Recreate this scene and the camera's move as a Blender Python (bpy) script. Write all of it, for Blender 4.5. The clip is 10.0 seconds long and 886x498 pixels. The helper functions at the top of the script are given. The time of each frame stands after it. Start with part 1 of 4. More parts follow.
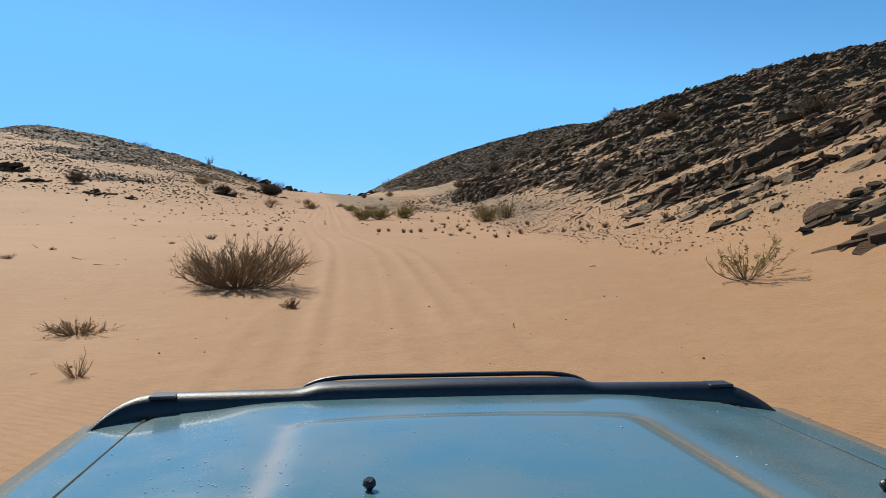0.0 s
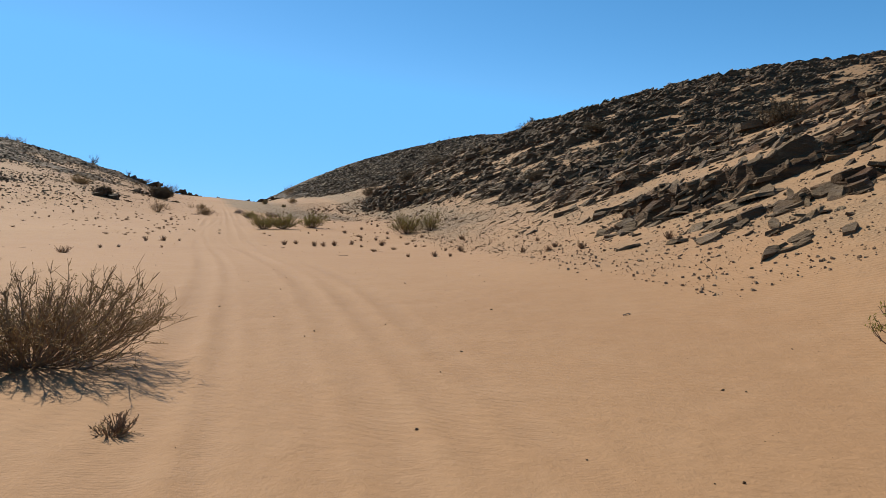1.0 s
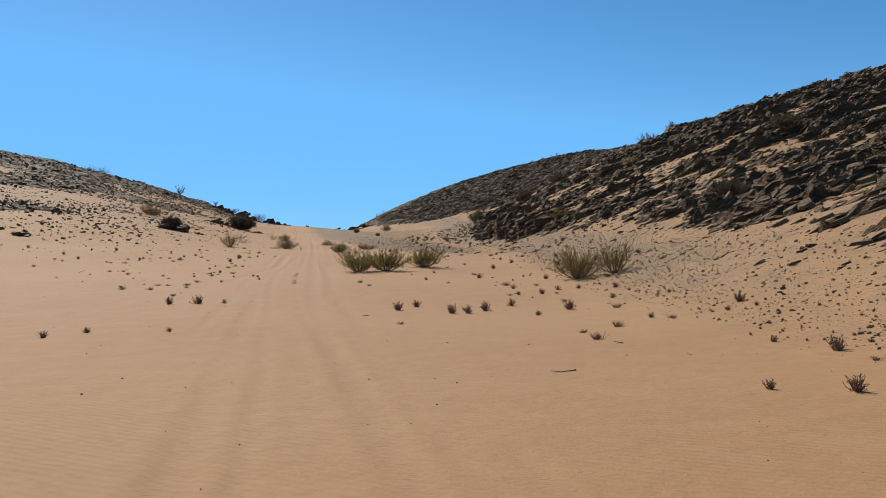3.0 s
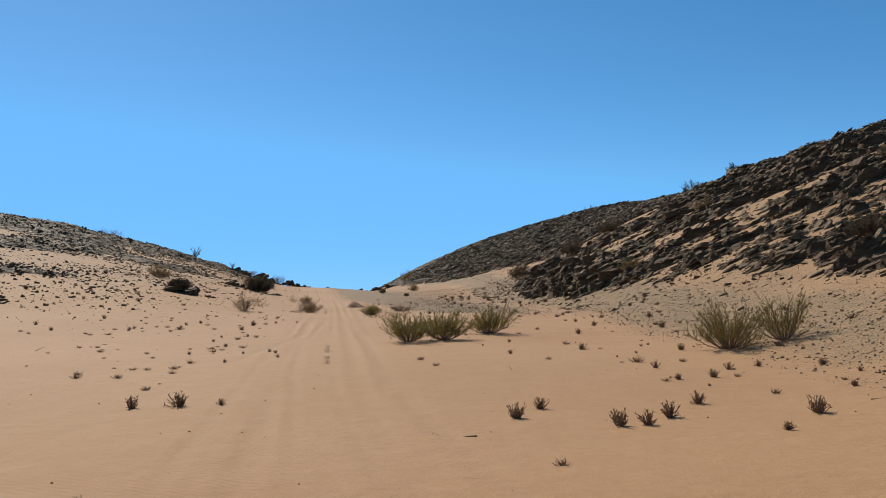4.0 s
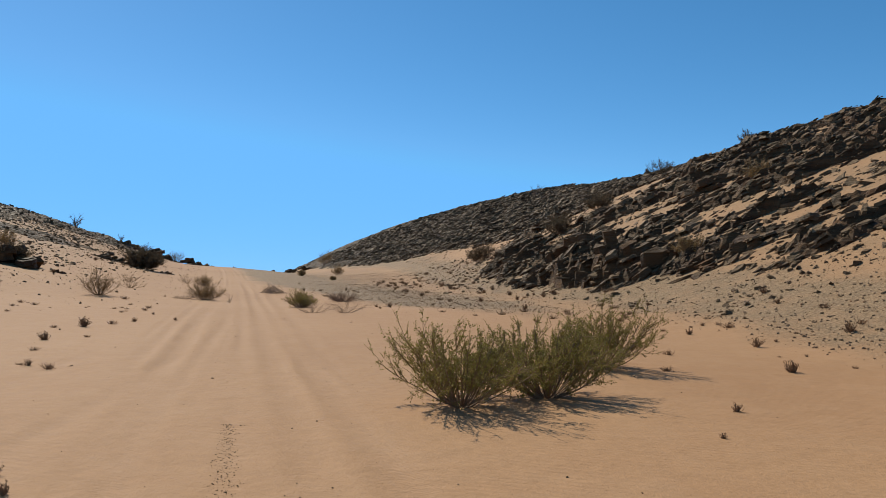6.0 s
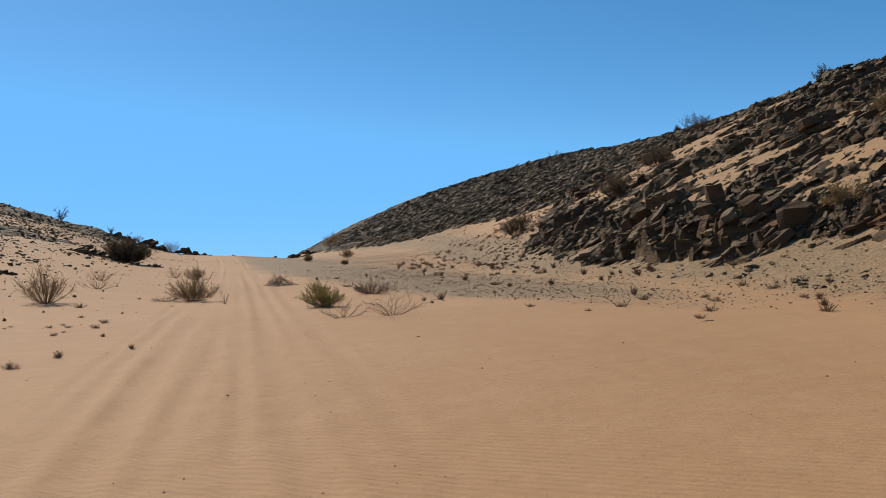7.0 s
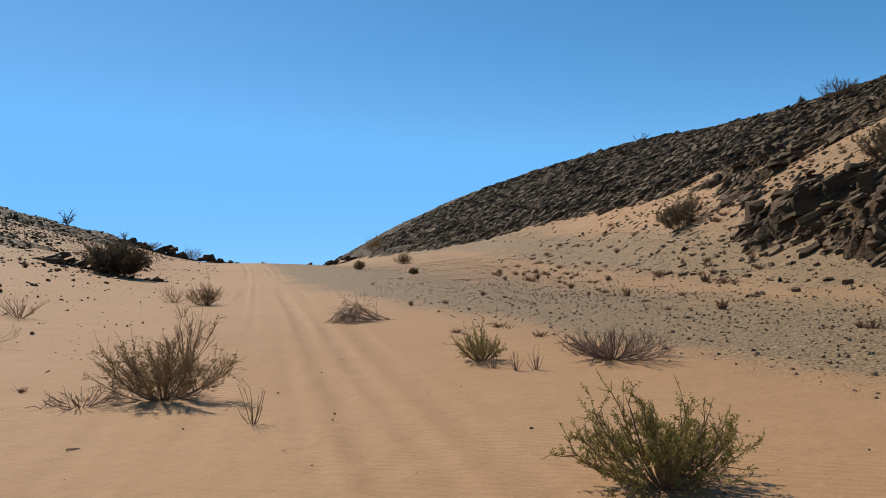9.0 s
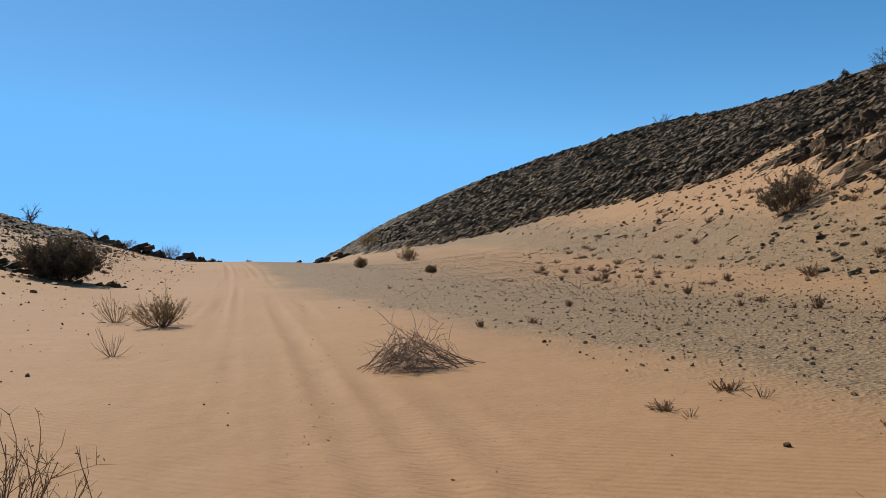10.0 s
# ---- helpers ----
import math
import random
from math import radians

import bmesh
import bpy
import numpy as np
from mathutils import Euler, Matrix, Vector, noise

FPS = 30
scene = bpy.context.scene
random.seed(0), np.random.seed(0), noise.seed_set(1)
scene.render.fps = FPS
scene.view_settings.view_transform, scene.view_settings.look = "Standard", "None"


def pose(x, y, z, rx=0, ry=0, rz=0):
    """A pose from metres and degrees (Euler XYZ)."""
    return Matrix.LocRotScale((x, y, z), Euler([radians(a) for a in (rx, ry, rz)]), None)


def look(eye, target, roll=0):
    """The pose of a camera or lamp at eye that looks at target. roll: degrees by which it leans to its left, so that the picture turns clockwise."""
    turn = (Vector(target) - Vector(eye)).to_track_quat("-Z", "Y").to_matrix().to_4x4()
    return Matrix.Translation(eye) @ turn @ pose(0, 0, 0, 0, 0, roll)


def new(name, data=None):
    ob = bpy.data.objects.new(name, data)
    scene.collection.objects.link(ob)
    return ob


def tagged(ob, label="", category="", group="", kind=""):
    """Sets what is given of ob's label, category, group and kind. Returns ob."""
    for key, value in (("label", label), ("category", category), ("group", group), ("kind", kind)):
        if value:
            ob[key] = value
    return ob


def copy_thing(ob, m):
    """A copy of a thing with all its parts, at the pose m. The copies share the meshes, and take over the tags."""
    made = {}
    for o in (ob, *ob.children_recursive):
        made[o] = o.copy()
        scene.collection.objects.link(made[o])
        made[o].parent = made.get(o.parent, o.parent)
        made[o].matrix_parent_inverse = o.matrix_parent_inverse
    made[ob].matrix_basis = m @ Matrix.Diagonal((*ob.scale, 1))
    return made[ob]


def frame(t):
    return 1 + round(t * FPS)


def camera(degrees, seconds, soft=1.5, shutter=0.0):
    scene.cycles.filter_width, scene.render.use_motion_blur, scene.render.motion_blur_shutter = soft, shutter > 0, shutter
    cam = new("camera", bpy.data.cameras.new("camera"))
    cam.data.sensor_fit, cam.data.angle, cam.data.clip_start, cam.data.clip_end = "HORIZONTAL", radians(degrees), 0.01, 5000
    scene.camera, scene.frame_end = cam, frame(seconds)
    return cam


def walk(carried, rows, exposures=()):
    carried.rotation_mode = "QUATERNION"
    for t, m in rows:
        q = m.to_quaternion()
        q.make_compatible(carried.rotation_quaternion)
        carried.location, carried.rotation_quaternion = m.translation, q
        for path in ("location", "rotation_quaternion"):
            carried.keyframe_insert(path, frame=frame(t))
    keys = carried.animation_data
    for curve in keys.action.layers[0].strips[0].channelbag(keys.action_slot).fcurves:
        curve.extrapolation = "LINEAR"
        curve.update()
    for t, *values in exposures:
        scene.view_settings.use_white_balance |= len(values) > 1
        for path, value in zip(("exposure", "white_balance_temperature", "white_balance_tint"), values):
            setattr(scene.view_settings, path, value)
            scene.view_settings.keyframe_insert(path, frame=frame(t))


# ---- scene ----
cam = camera(60.08, 10.0, 0.4)
# seconds, eye x y z, yaw, pitch, roll
ROWS = [
    (0, 0.000, 0.000, 1.600, -0.00, -1.50, 0.00),
    (0.5, -0.394, 2.795, 1.704, -2.71, -0.99, 0.48),
    (1, -0.718, 5.752, 1.796, -7.33, -0.71, 1.09),
    (1.5, -0.975, 9.073, 1.976, -8.83, -0.83, 1.18),
    (2, -1.390, 12.756, 2.143, -8.52, -0.84, 0.92),
    (2.5, -1.948, 16.699, 2.398, -4.25, -0.19, 0.55),
    (3, -2.450, 20.617, 2.608, -0.75, 1.02, 0.08),
    (3.2, -2.689, 22.180, 2.670, 0.31, 2.23, -0.36),
    (4.3, -4.812, 30.883, 2.813, 0.31, 5.79, -1.18),
    (4.5, -5.153, 32.511, 2.814, -0.75, 5.35, -0.72),
    (5, -5.801, 36.517, 2.893, -2.94, 4.41, 0.13),
    (5.2, -6.007, 38.159, 2.936, -3.74, 4.31, 0.25),
    (6.3, -7.065, 46.731, 3.473, -6.38, 4.63, 0.62),
    (6.5, -7.286, 48.437, 3.570, -6.35, 4.66, 0.37),
    (7, -7.922, 52.726, 3.771, -6.08, 2.83, -2.21),
    (7.5, -8.877, 56.986, 3.994, -5.18, 1.58, -3.73),
    (8, -9.681, 61.194, 4.255, -4.41, 2.14, -3.99),
    (8.5, -10.241, 65.352, 4.523, -3.96, 3.30, -3.73),
    (9, -10.791, 69.432, 4.706, -4.09, 3.23, -2.86),
    (9.5, -11.404, 73.566, 4.952, -4.77, 3.01, -2.91),
    (10, -12.084, 77.651, 5.152, -5.13, 2.84, -3.58),
]
walk(cam, [(t, pose(x, y, z, 0, 0, yaw) @ pose(0, 0, 0, 90 + pitch, 0, 0) @ pose(0, 0, 0, 0, 0, roll)) for t, x, y, z, yaw, pitch, roll in ROWS],
     exposures=((0, 0.26), (1.0, 0.22), (2.5, 0.10), (10.0, 0.10)))
# ---- light ----
SUN_AZ, SUN_EL = radians(-33), radians(48)
world = bpy.data.worlds.new("sky")
scene.world = world
world.use_nodes = True
wn, wl = world.node_tree.nodes, world.node_tree.links
sky = wn.new("ShaderNodeTexSky")
sky.sky_type, sky.sun_disc = "NISHITA", False
sky.sun_elevation, sky.sun_rotation = SUN_EL, SUN_AZ
sky.altitude, sky.air_density, sky.dust_density, sky.ozone_density = 2200, 0.75, 0.6, 2.0
deep = wn.new("ShaderNodeHueSaturation")
deep.inputs["Saturation"].default_value, deep.inputs["Hue"].default_value = 1.25, 0.4885
deep.inputs["Value"].default_value = 0.95
wl.new(sky.outputs[0], deep.inputs["Color"])
# dry haze evens the blue out towards the horizon
haze = wn.new("ShaderNodeMix")
haze.data_type, haze.blend_type = "RGBA", "DARKEN"
haze.inputs[0].default_value = 0.85
haze.inputs[7].default_value = (0.98, 3.10, 6.3, 1)
wl.new(deep.outputs[0], haze.inputs[6])
wl.new(haze.outputs[2], wn["Background"].inputs["Color"])
wn["Background"].inputs["Strength"].default_value = 0.15
sun = new("sun", bpy.data.lights.new("sun", "SUN"))
sun.data.energy, sun.data.angle, sun.data.color = 4.5, radians(0.55), (1.0, 0.935, 0.80)
sun_way = Vector((math.sin(SUN_AZ) * math.cos(SUN_EL), math.cos(SUN_AZ) * math.cos(SUN_EL), math.sin(SUN_EL)))
sun.matrix_world = look(sun_way * 100, (0, 0, 0))


# ---- materials ----
class Nodes:
    """A small helper that wires a material's nodes."""

    def __init__(self, name, roughness=0.9, metallic=0.0, specular=0.3):
        self.mat = bpy.data.materials.new(name)
        self.mat.use_nodes = True
        self.tree = self.mat.node_tree
        self.shader = self.tree.nodes["Principled BSDF"]
        self.shader.inputs["Roughness"].default_value = roughness
        self.shader.inputs["Metallic"].default_value = metallic
        self.shader.inputs["Specular IOR Level"].default_value = specular

    def add(self, kind, **values):
        node = self.tree.nodes.new(kind)
        for key, value in values.items():
            node.inputs[key.replace("_", " ")].default_value = value
        return node

    def link(self, a, b):
        self.tree.links.new(a, b)

    def noise(self, scale, detail=4.0, rough=0.55, coords=None, distortion=0.0):
        node = self.add("ShaderNodeTexNoise", Scale=scale, Detail=detail, Roughness=rough, Distortion=distortion)
        self.link(coords if coords else self.place(), node.inputs["Vector"])
        return node.outputs["Fac"]

    def place(self, stretch=None, turn=(0, 0, 0)):
        geo = self.tree.nodes.new("ShaderNodeNewGeometry")
        if not stretch:
            return geo.outputs["Position"]
        node = self.tree.nodes.new("ShaderNodeMapping")
        node.inputs["Scale"].default_value = stretch
        node.inputs["Rotation"].default_value = turn
        self.link(geo.outputs["Position"], node.inputs["Vector"])
        return node.outputs[0]

    def ramp(self, value, *stops):
        node = self.tree.nodes.new("ShaderNodeValToRGB")
        while len(node.color_ramp.elements) < len(stops):
            node.color_ramp.elements.new(0.5)
        for e, (at, colour) in zip(node.color_ramp.elements, stops):
            e.position = at
            e.color = (*colour, 1) if isinstance(colour, tuple) else (colour, colour, colour, 1)
        self.link(value, node.inputs[0])
        return node.outputs[0]

    def mix(self, fac, a, b, blend="MIX"):
        node = self.tree.nodes.new("ShaderNodeMix")
        node.data_type, node.blend_type = "RGBA", blend
        for value, socket in ((fac, node.inputs[0]), (a, node.inputs[6]), (b, node.inputs[7])):
            if isinstance(value, tuple):
                socket.default_value = (*value, 1)
            elif isinstance(value, (int, float)):
                socket.default_value = value
            else:
                self.link(value, socket)
        return node.outputs[2]

    def sums(self, op, a, b):
        node = self.tree.nodes.new("ShaderNodeMath")
        node.operation = op
        for value, socket in ((a, node.inputs[0]), (b, node.inputs[1])):
            if isinstance(value, (int, float)):
                socket.default_value = value
            else:
                self.link(value, socket)
        return node.outputs[0]

    def attribute(self, name):
        node = self.tree.nodes.new("ShaderNodeAttribute")
        node.attribute_name = name
        return node.outputs["Fac"]

    def random(self, island=False):
        if island:
            return self.tree.nodes.new("ShaderNodeNewGeometry").outputs["Random Per Island"]
        return self.tree.nodes.new("ShaderNodeObjectInfo").outputs["Random"]

    def colour(self, value):
        if isinstance(value, tuple):
            self.shader.inputs["Base Color"].default_value = (*value, 1)
        else:
            self.link(value, self.shader.inputs["Base Color"])
        return self

    def bump(self, *heights):
        last = None
        for height, strength, distance in heights:
            node = self.add("ShaderNodeBump", Strength=strength, Distance=distance)
            self.link(height, node.inputs["Height"])
            if last:
                self.link(last, node.inputs["Normal"])
            last = node.outputs[0]
        self.link(last, self.shader.inputs["Normal"])
        return self


def sand_material():
    n = Nodes("sand", 0.8, specular=0.22)
    broad = n.noise(0.13, 3)
    fine = n.noise(9.0, 5)
    grain = n.noise(160.0, 2)
    gravel = n.attribute("gravel")
    rut = n.attribute("rut")
    c = n.mix(n.ramp(broad, (0.3, 0.0), (0.7, 1.0)), (0.341, 0.182, 0.082), (0.381, 0.214, 0.101))
    c = n.mix(n.ramp(fine, (0.35, 0.0), (0.75, 0.5)), c, (0.291, 0.159, 0.072))
    c = n.mix(n.ramp(n.noise(38.0, 4, 0.75), (0.56, 0.0), (0.74, 0.55)), c, (0.211, 0.113, 0.054))
    c = n.mix(n.ramp(n.noise(1.7, 5, 0.6), (0.45, 0.0), (0.75, 0.35)), c, (0.400, 0.238, 0.124))
    c = n.mix(n.sums("MULTIPLY", rut, 0.12), c, (0.304, 0.178, 0.097))
    # grey-brown gravel that lies on the sand: dense where the fan is, thinning out in specks at its edge
    stones = n.add("ShaderNodeTexVoronoi", Scale=16.0)
    n.link(n.place(), stones.inputs["Vector"])
    patch = n.noise(0.6, 8, 0.72)
    cover = n.ramp(n.sums("ADD", gravel, n.sums("MULTIPLY", n.sums("SUBTRACT", patch, 0.5), 1.0)), (0.22, 0.0), (0.78, 1.0))
    sc = n.mix(n.ramp(stones.outputs["Color"], (0.1, 0.0), (0.9, 1.0)), (0.177, 0.113, 0.058), (0.314, 0.209, 0.112))
    sc = n.mix(n.ramp(n.noise(6.0, 6, 0.75), (0.42, 0.0), (0.62, 0.5)), sc, (0.132, 0.084, 0.044))
    speck = n.sums("ADD", n.noise(17.0, 5, 0.7), n.sums("MULTIPLY", n.sums("SUBTRACT", cover, 0.5), 0.42))
    scatter = n.ramp(speck, (0.44, 0.0), (0.60, 1.0))
    c = n.mix(n.sums("MULTIPLY", cover, n.sums("ADD", 0.55, n.sums("MULTIPLY", scatter, 0.4))), c, sc)
    n.colour(c)
    ripple = n.add("ShaderNodeTexWave", Scale=3.1, Distortion=4.0, Detail=3.0, Detail_Scale=0.7)
    ripple.wave_profile = "SIN"
    ripple.bands_direction = "Y"
    n.link(n.place((1.0, 1.0, 0.3), (0, 0, radians(27))), ripple.inputs["Vector"])
    soft = n.sums("MULTIPLY", ripple.outputs["Fac"], n.sums("MULTIPLY", n.ramp(n.noise(0.22, 3), (0.38, 0.15), (0.62, 1.0)), n.sums("SUBTRACT", 1.0, cover)))
    tread = n.add("ShaderNodeTexWave", Scale=7.5, Distortion=6.0, Detail=4.0, Detail_Scale=2.0)
    tread.bands_direction = "Y"
    n.link(n.place((0.6, 1.0, 0.3), (0, 0, radians(-10))), tread.inputs["Vector"])
    n.bump((soft, 0.36, 0.012), (n.sums("MULTIPLY", tread.outputs["Fac"], rut), 0.22, 0.010), (n.noise(30.0, 4, 0.7), 0.65, 0.014), (n.noise(2.2, 4), 0.35, 0.08), (grain, 0.25, 0.006),
           (n.sums("MULTIPLY", stones.outputs["Distance"], cover), 0.6, 0.05))
    return n.mat


def rock_material(name, dark, pale, rust, island=False, gloss=0.16):
    n = Nodes(name, 0.8, specular=gloss)
    bed = n.noise(1.0, 6, 0.65, n.place((0.35, 1.6, 2.4), (radians(10), radians(-24), 0)))
    blot = n.noise(0.7, 4)
    grit = n.noise(26.0, 5, 0.7)
    c = n.mix(n.ramp(bed, (0.36, 0.0), (0.66, 1.0)), dark, pale)
    c = n.mix(n.ramp(blot, (0.50, 0.0), (0.68, 0.75)), c, rust)
    c = n.mix(n.ramp(grit, (0.4, 0.0), (0.7, 0.55)), c, tuple(v * 0.55 for v in dark))
    if island:
        c = n.mix(n.sums("MULTIPLY", n.random(True), 0.6), c, pale)
    n.colour(c)
    n.link(n.ramp(n.noise(3.0, 4), (0.3, 0.5), (0.7, 0.85)), n.shader.inputs["Roughness"])
    n.bump((bed, 1.0, 0.22), (n.noise(5.0, 6, 0.7, n.place((0.5, 1.4, 2.0), (radians(10), radians(-24), 0))), 0.9, 0.12), (grit, 0.6, 0.04))
    return n.mat


SAND = sand_material()
ROCK = rock_material("rock", (0.053, 0.027, 0.011), (0.200, 0.111, 0.047), (0.160, 0.068, 0.024))
SLAB = rock_material("slab", (0.080, 0.045, 0.021), (0.261, 0.169, 0.085), (0.122, 0.062, 0.026), True, 0.2)
GRAVEL = rock_material("gravel", (0.216, 0.128, 0.071), (0.455, 0.294, 0.168), (0.295, 0.149, 0.071), True)
DARK_SLAB = rock_material("dark_slab", (0.044, 0.024, 0.010), (0.176, 0.104, 0.048), (0.120, 0.056, 0.021), True, 0.2)


SPUR_ROCK = rock_material("spur_rock", (0.037, 0.020, 0.009), (0.152, 0.086, 0.038), (0.087, 0.044, 0.019))


def plain(name, colour, other, scale=20.0, roughness=0.9, specular=0.2, island=True, relief=0.0, through_light=0.0):
    n = Nodes(name, roughness, specular=specular)
    c = n.mix(n.ramp(n.noise(scale, 3), (0.3, 0.0), (0.7, 1.0)), colour, other)
    if island:
        c = n.mix(n.sums("MULTIPLY", n.random(True), 0.5), c, other)
    n.colour(c)
    if relief:
        n.bump((n.noise(scale * 6, 3), 0.4, relief))
    if through_light:
        # thin leaves let some of the sun through
        glow = n.tree.nodes.new("ShaderNodeBsdfTranslucent")
        n.link(c, glow.inputs["Color"])
        both = n.tree.nodes.new("ShaderNodeMixShader")
        both.inputs[0].default_value = through_light
        n.link(n.shader.outputs[0], both.inputs[1])
        n.link(glow.outputs[0], both.inputs[2])
        n.link(both.outputs[0], n.tree.nodes["Material Output"].inputs["Surface"])
    return n.mat


BARK = plain("bark", (0.15, 0.09, 0.052), (0.27, 0.18, 0.11))
TWIG = plain("twig", (0.195, 0.113, 0.051), (0.289, 0.183, 0.090))
DEADWOOD = plain("deadwood", (0.14, 0.085, 0.055), (0.26, 0.175, 0.12))
LEAF = plain("leaf", (0.172, 0.144, 0.031), (0.289, 0.238, 0.062), 6.0, 0.7, through_light=0.4)
DRY_LEAF = plain("dry_leaf", (0.203, 0.129, 0.051), (0.312, 0.207, 0.090), 6.0, 0.8, through_light=0.3)
DARK_LEAF = plain("dark_leaf", (0.086, 0.062, 0.035), (0.148, 0.109, 0.064), 6.0, 0.8, through_light=0.25)
STUB = plain("stub", (0.165, 0.088, 0.047), (0.269, 0.155, 0.081))


# ---- building helpers ----
def build(name, verts, quads, tris, material):
    """One mesh object from arrays of corners, four-sided and three-sided faces."""
    verts, quads, tris = np.asarray(verts, np.float32), np.asarray(quads, np.int32).reshape(-1, 4), np.asarray(tris, np.int32).reshape(-1, 3)
    mesh = bpy.data.meshes.new(name)
    mesh.vertices.add(len(verts))
    mesh.vertices.foreach_set("co", verts.ravel())
    mesh.loops.add(quads.size + tris.size)
    mesh.loops.foreach_set("vertex_index", np.concatenate([quads.ravel(), tris.ravel()]))
    mesh.polygons.add(len(quads) + len(tris))
    mesh.polygons.foreach_set("loop_start", np.concatenate([np.arange(len(quads)) * 4, quads.size + np.arange(len(tris)) * 3]).astype(np.int32))
    mesh.polygons.foreach_set("use_smooth", np.zeros(len(quads) + len(tris), dtype=bool))
    mesh.update(calc_edges=True)
    mesh.materials.append(material)
    return new(name, mesh)


def part(name, bm, material, parent, label=""):
    mesh = bpy.data.meshes.new(name)
    bm.normal_update()
    bm.to_mesh(mesh)
    bm.free()
    mesh.materials.append(material)
    ob = new(name, mesh)
    ob.parent = parent
    return tagged(ob, label)


def grid_mesh(name, x, y, z, material, keep=None, attributes=(), smooth=True):
    """A sheet over arrays of the same shape; keep: which quads stay."""
    rows, cols = x.shape
    co = np.stack([x, y, z], -1).reshape(-1, 3)
    i = np.arange(rows * cols).reshape(rows, cols)
    quads = np.stack([i[:-1, :-1], i[:-1, 1:], i[1:, 1:], i[1:, :-1]], -1)
    quads = quads[keep] if keep is not None else quads.reshape(-1, 4)
    used, quads = np.unique(quads, return_inverse=True)
    quads = quads.reshape(-1, 4)
    mesh = bpy.data.meshes.new(name)
    mesh.vertices.add(len(used))
    mesh.vertices.foreach_set("co", co[used].astype(np.float32).ravel())
    mesh.loops.add(quads.size)
    mesh.loops.foreach_set("vertex_index", quads.astype(np.int32).ravel())
    mesh.polygons.add(len(quads))
    mesh.polygons.foreach_set("loop_start", np.arange(0, quads.size, 4, dtype=np.int32))
    mesh.polygons.foreach_set("use_smooth", np.full(len(quads), smooth))
    mesh.update(calc_edges=True)
    mesh.validate()
    mesh.materials.append(material)
    for key, values in attributes:
        layer = mesh.attributes.new(key, "FLOAT", "POINT")
        layer.data.foreach_set("value", values.reshape(-1)[used].astype(np.float32))
    return new(name, mesh)


# ---- terrain ----
def along(y, pairs):
    """A smooth curve through a few (y, value) stations of the valley."""
    p = np.array(pairs, float)
    ys, v = p[:, 0], p[:, 1]
    m = np.gradient(v, ys)
    y = np.clip(np.asarray(y, float), ys[0], ys[-1])
    i = np.clip(np.searchsorted(ys, y) - 1, 0, len(ys) - 2)
    h = ys[i + 1] - ys[i]
    s = (y - ys[i]) / h
    return ((1 + 2 * s) * (1 - s) ** 2 * v[i] + s * (1 - s) ** 2 * h * m[i]
            + s * s * (3 - 2 * s) * v[i + 1] + s * s * (s - 1) * h * m[i + 1])


def lattice(ix, iy, seed):
    n = (ix.astype(np.int64) * 374761393 + iy.astype(np.int64) * 668265263 + seed * 974634541) & 0xFFFFFFFF
    n = ((n ^ (n >> 13)) * 1274126177) & 0xFFFFFFFF
    return ((n ^ (n >> 16)) & 0xFFFF) / 65535.0


def rough(x, y, seed=0):
    """Smooth value noise, -1 to 1, one cell a metre."""
    x, y = np.asarray(x, float), np.asarray(y, float)
    fx, fy = np.floor(x), np.floor(y)
    a, b = x - fx, y - fy
    a, b = a * a * (3 - 2 * a), b * b * (3 - 2 * b)
    v = ((1 - a) * (1 - b) * lattice(fx, fy, seed) + a * (1 - b) * lattice(fx + 1, fy, seed)
         + (1 - a) * b * lattice(fx, fy + 1, seed) + a * b * lattice(fx + 1, fy + 1, seed))
    return 2 * v - 1


def fractal(x, y, octaves, seed=0):
    return sum(rough(x * 2.03 ** k + 7.3 * k, y * 2.03 ** k - 3.1 * k, seed + k) * 0.5 ** k for k in range(octaves))


def axis(y):
    """The wheel track's middle."""
    return along(y, ((-60, 5.0), (0, 0.0), (20, -2.3), (40, -6.2), (60, -9.4), (78, -12.1), (100, -15.6), (130, -21.0),
                     (165, -29.0), (200, -37.0), (300, -60.0)))


def valley(y):
    """The sand's height along the track."""
    return along(y, ((-60, -1.6), (0, 0.05), (10, 0.42), (20, 0.98), (30, 1.2), (40, 1.45), (50, 2.05), (60, 2.6), (70, 3.1),
                     (80, 3.6), (92, 4.35), (115, 5.9), (145, 8.4), (170, 9.7), (185, 10.45), (215, 10.6), (300, 5.0)))


def soft_over(d, width):
    return width * np.logaddexp(0, d / width)


def right_foot(y):
    return along(y, ((-40, 9.0), (8, 6.8), (20, 7.0), (32, 8.5), (45, 11.0), (58, 13.0), (70, 14.0), (85, 13.6), (100, 14.8),
                     (118, 18.0), (135, 20.0), (150, 20.0), (168, 17.5), (190, 17.0)))


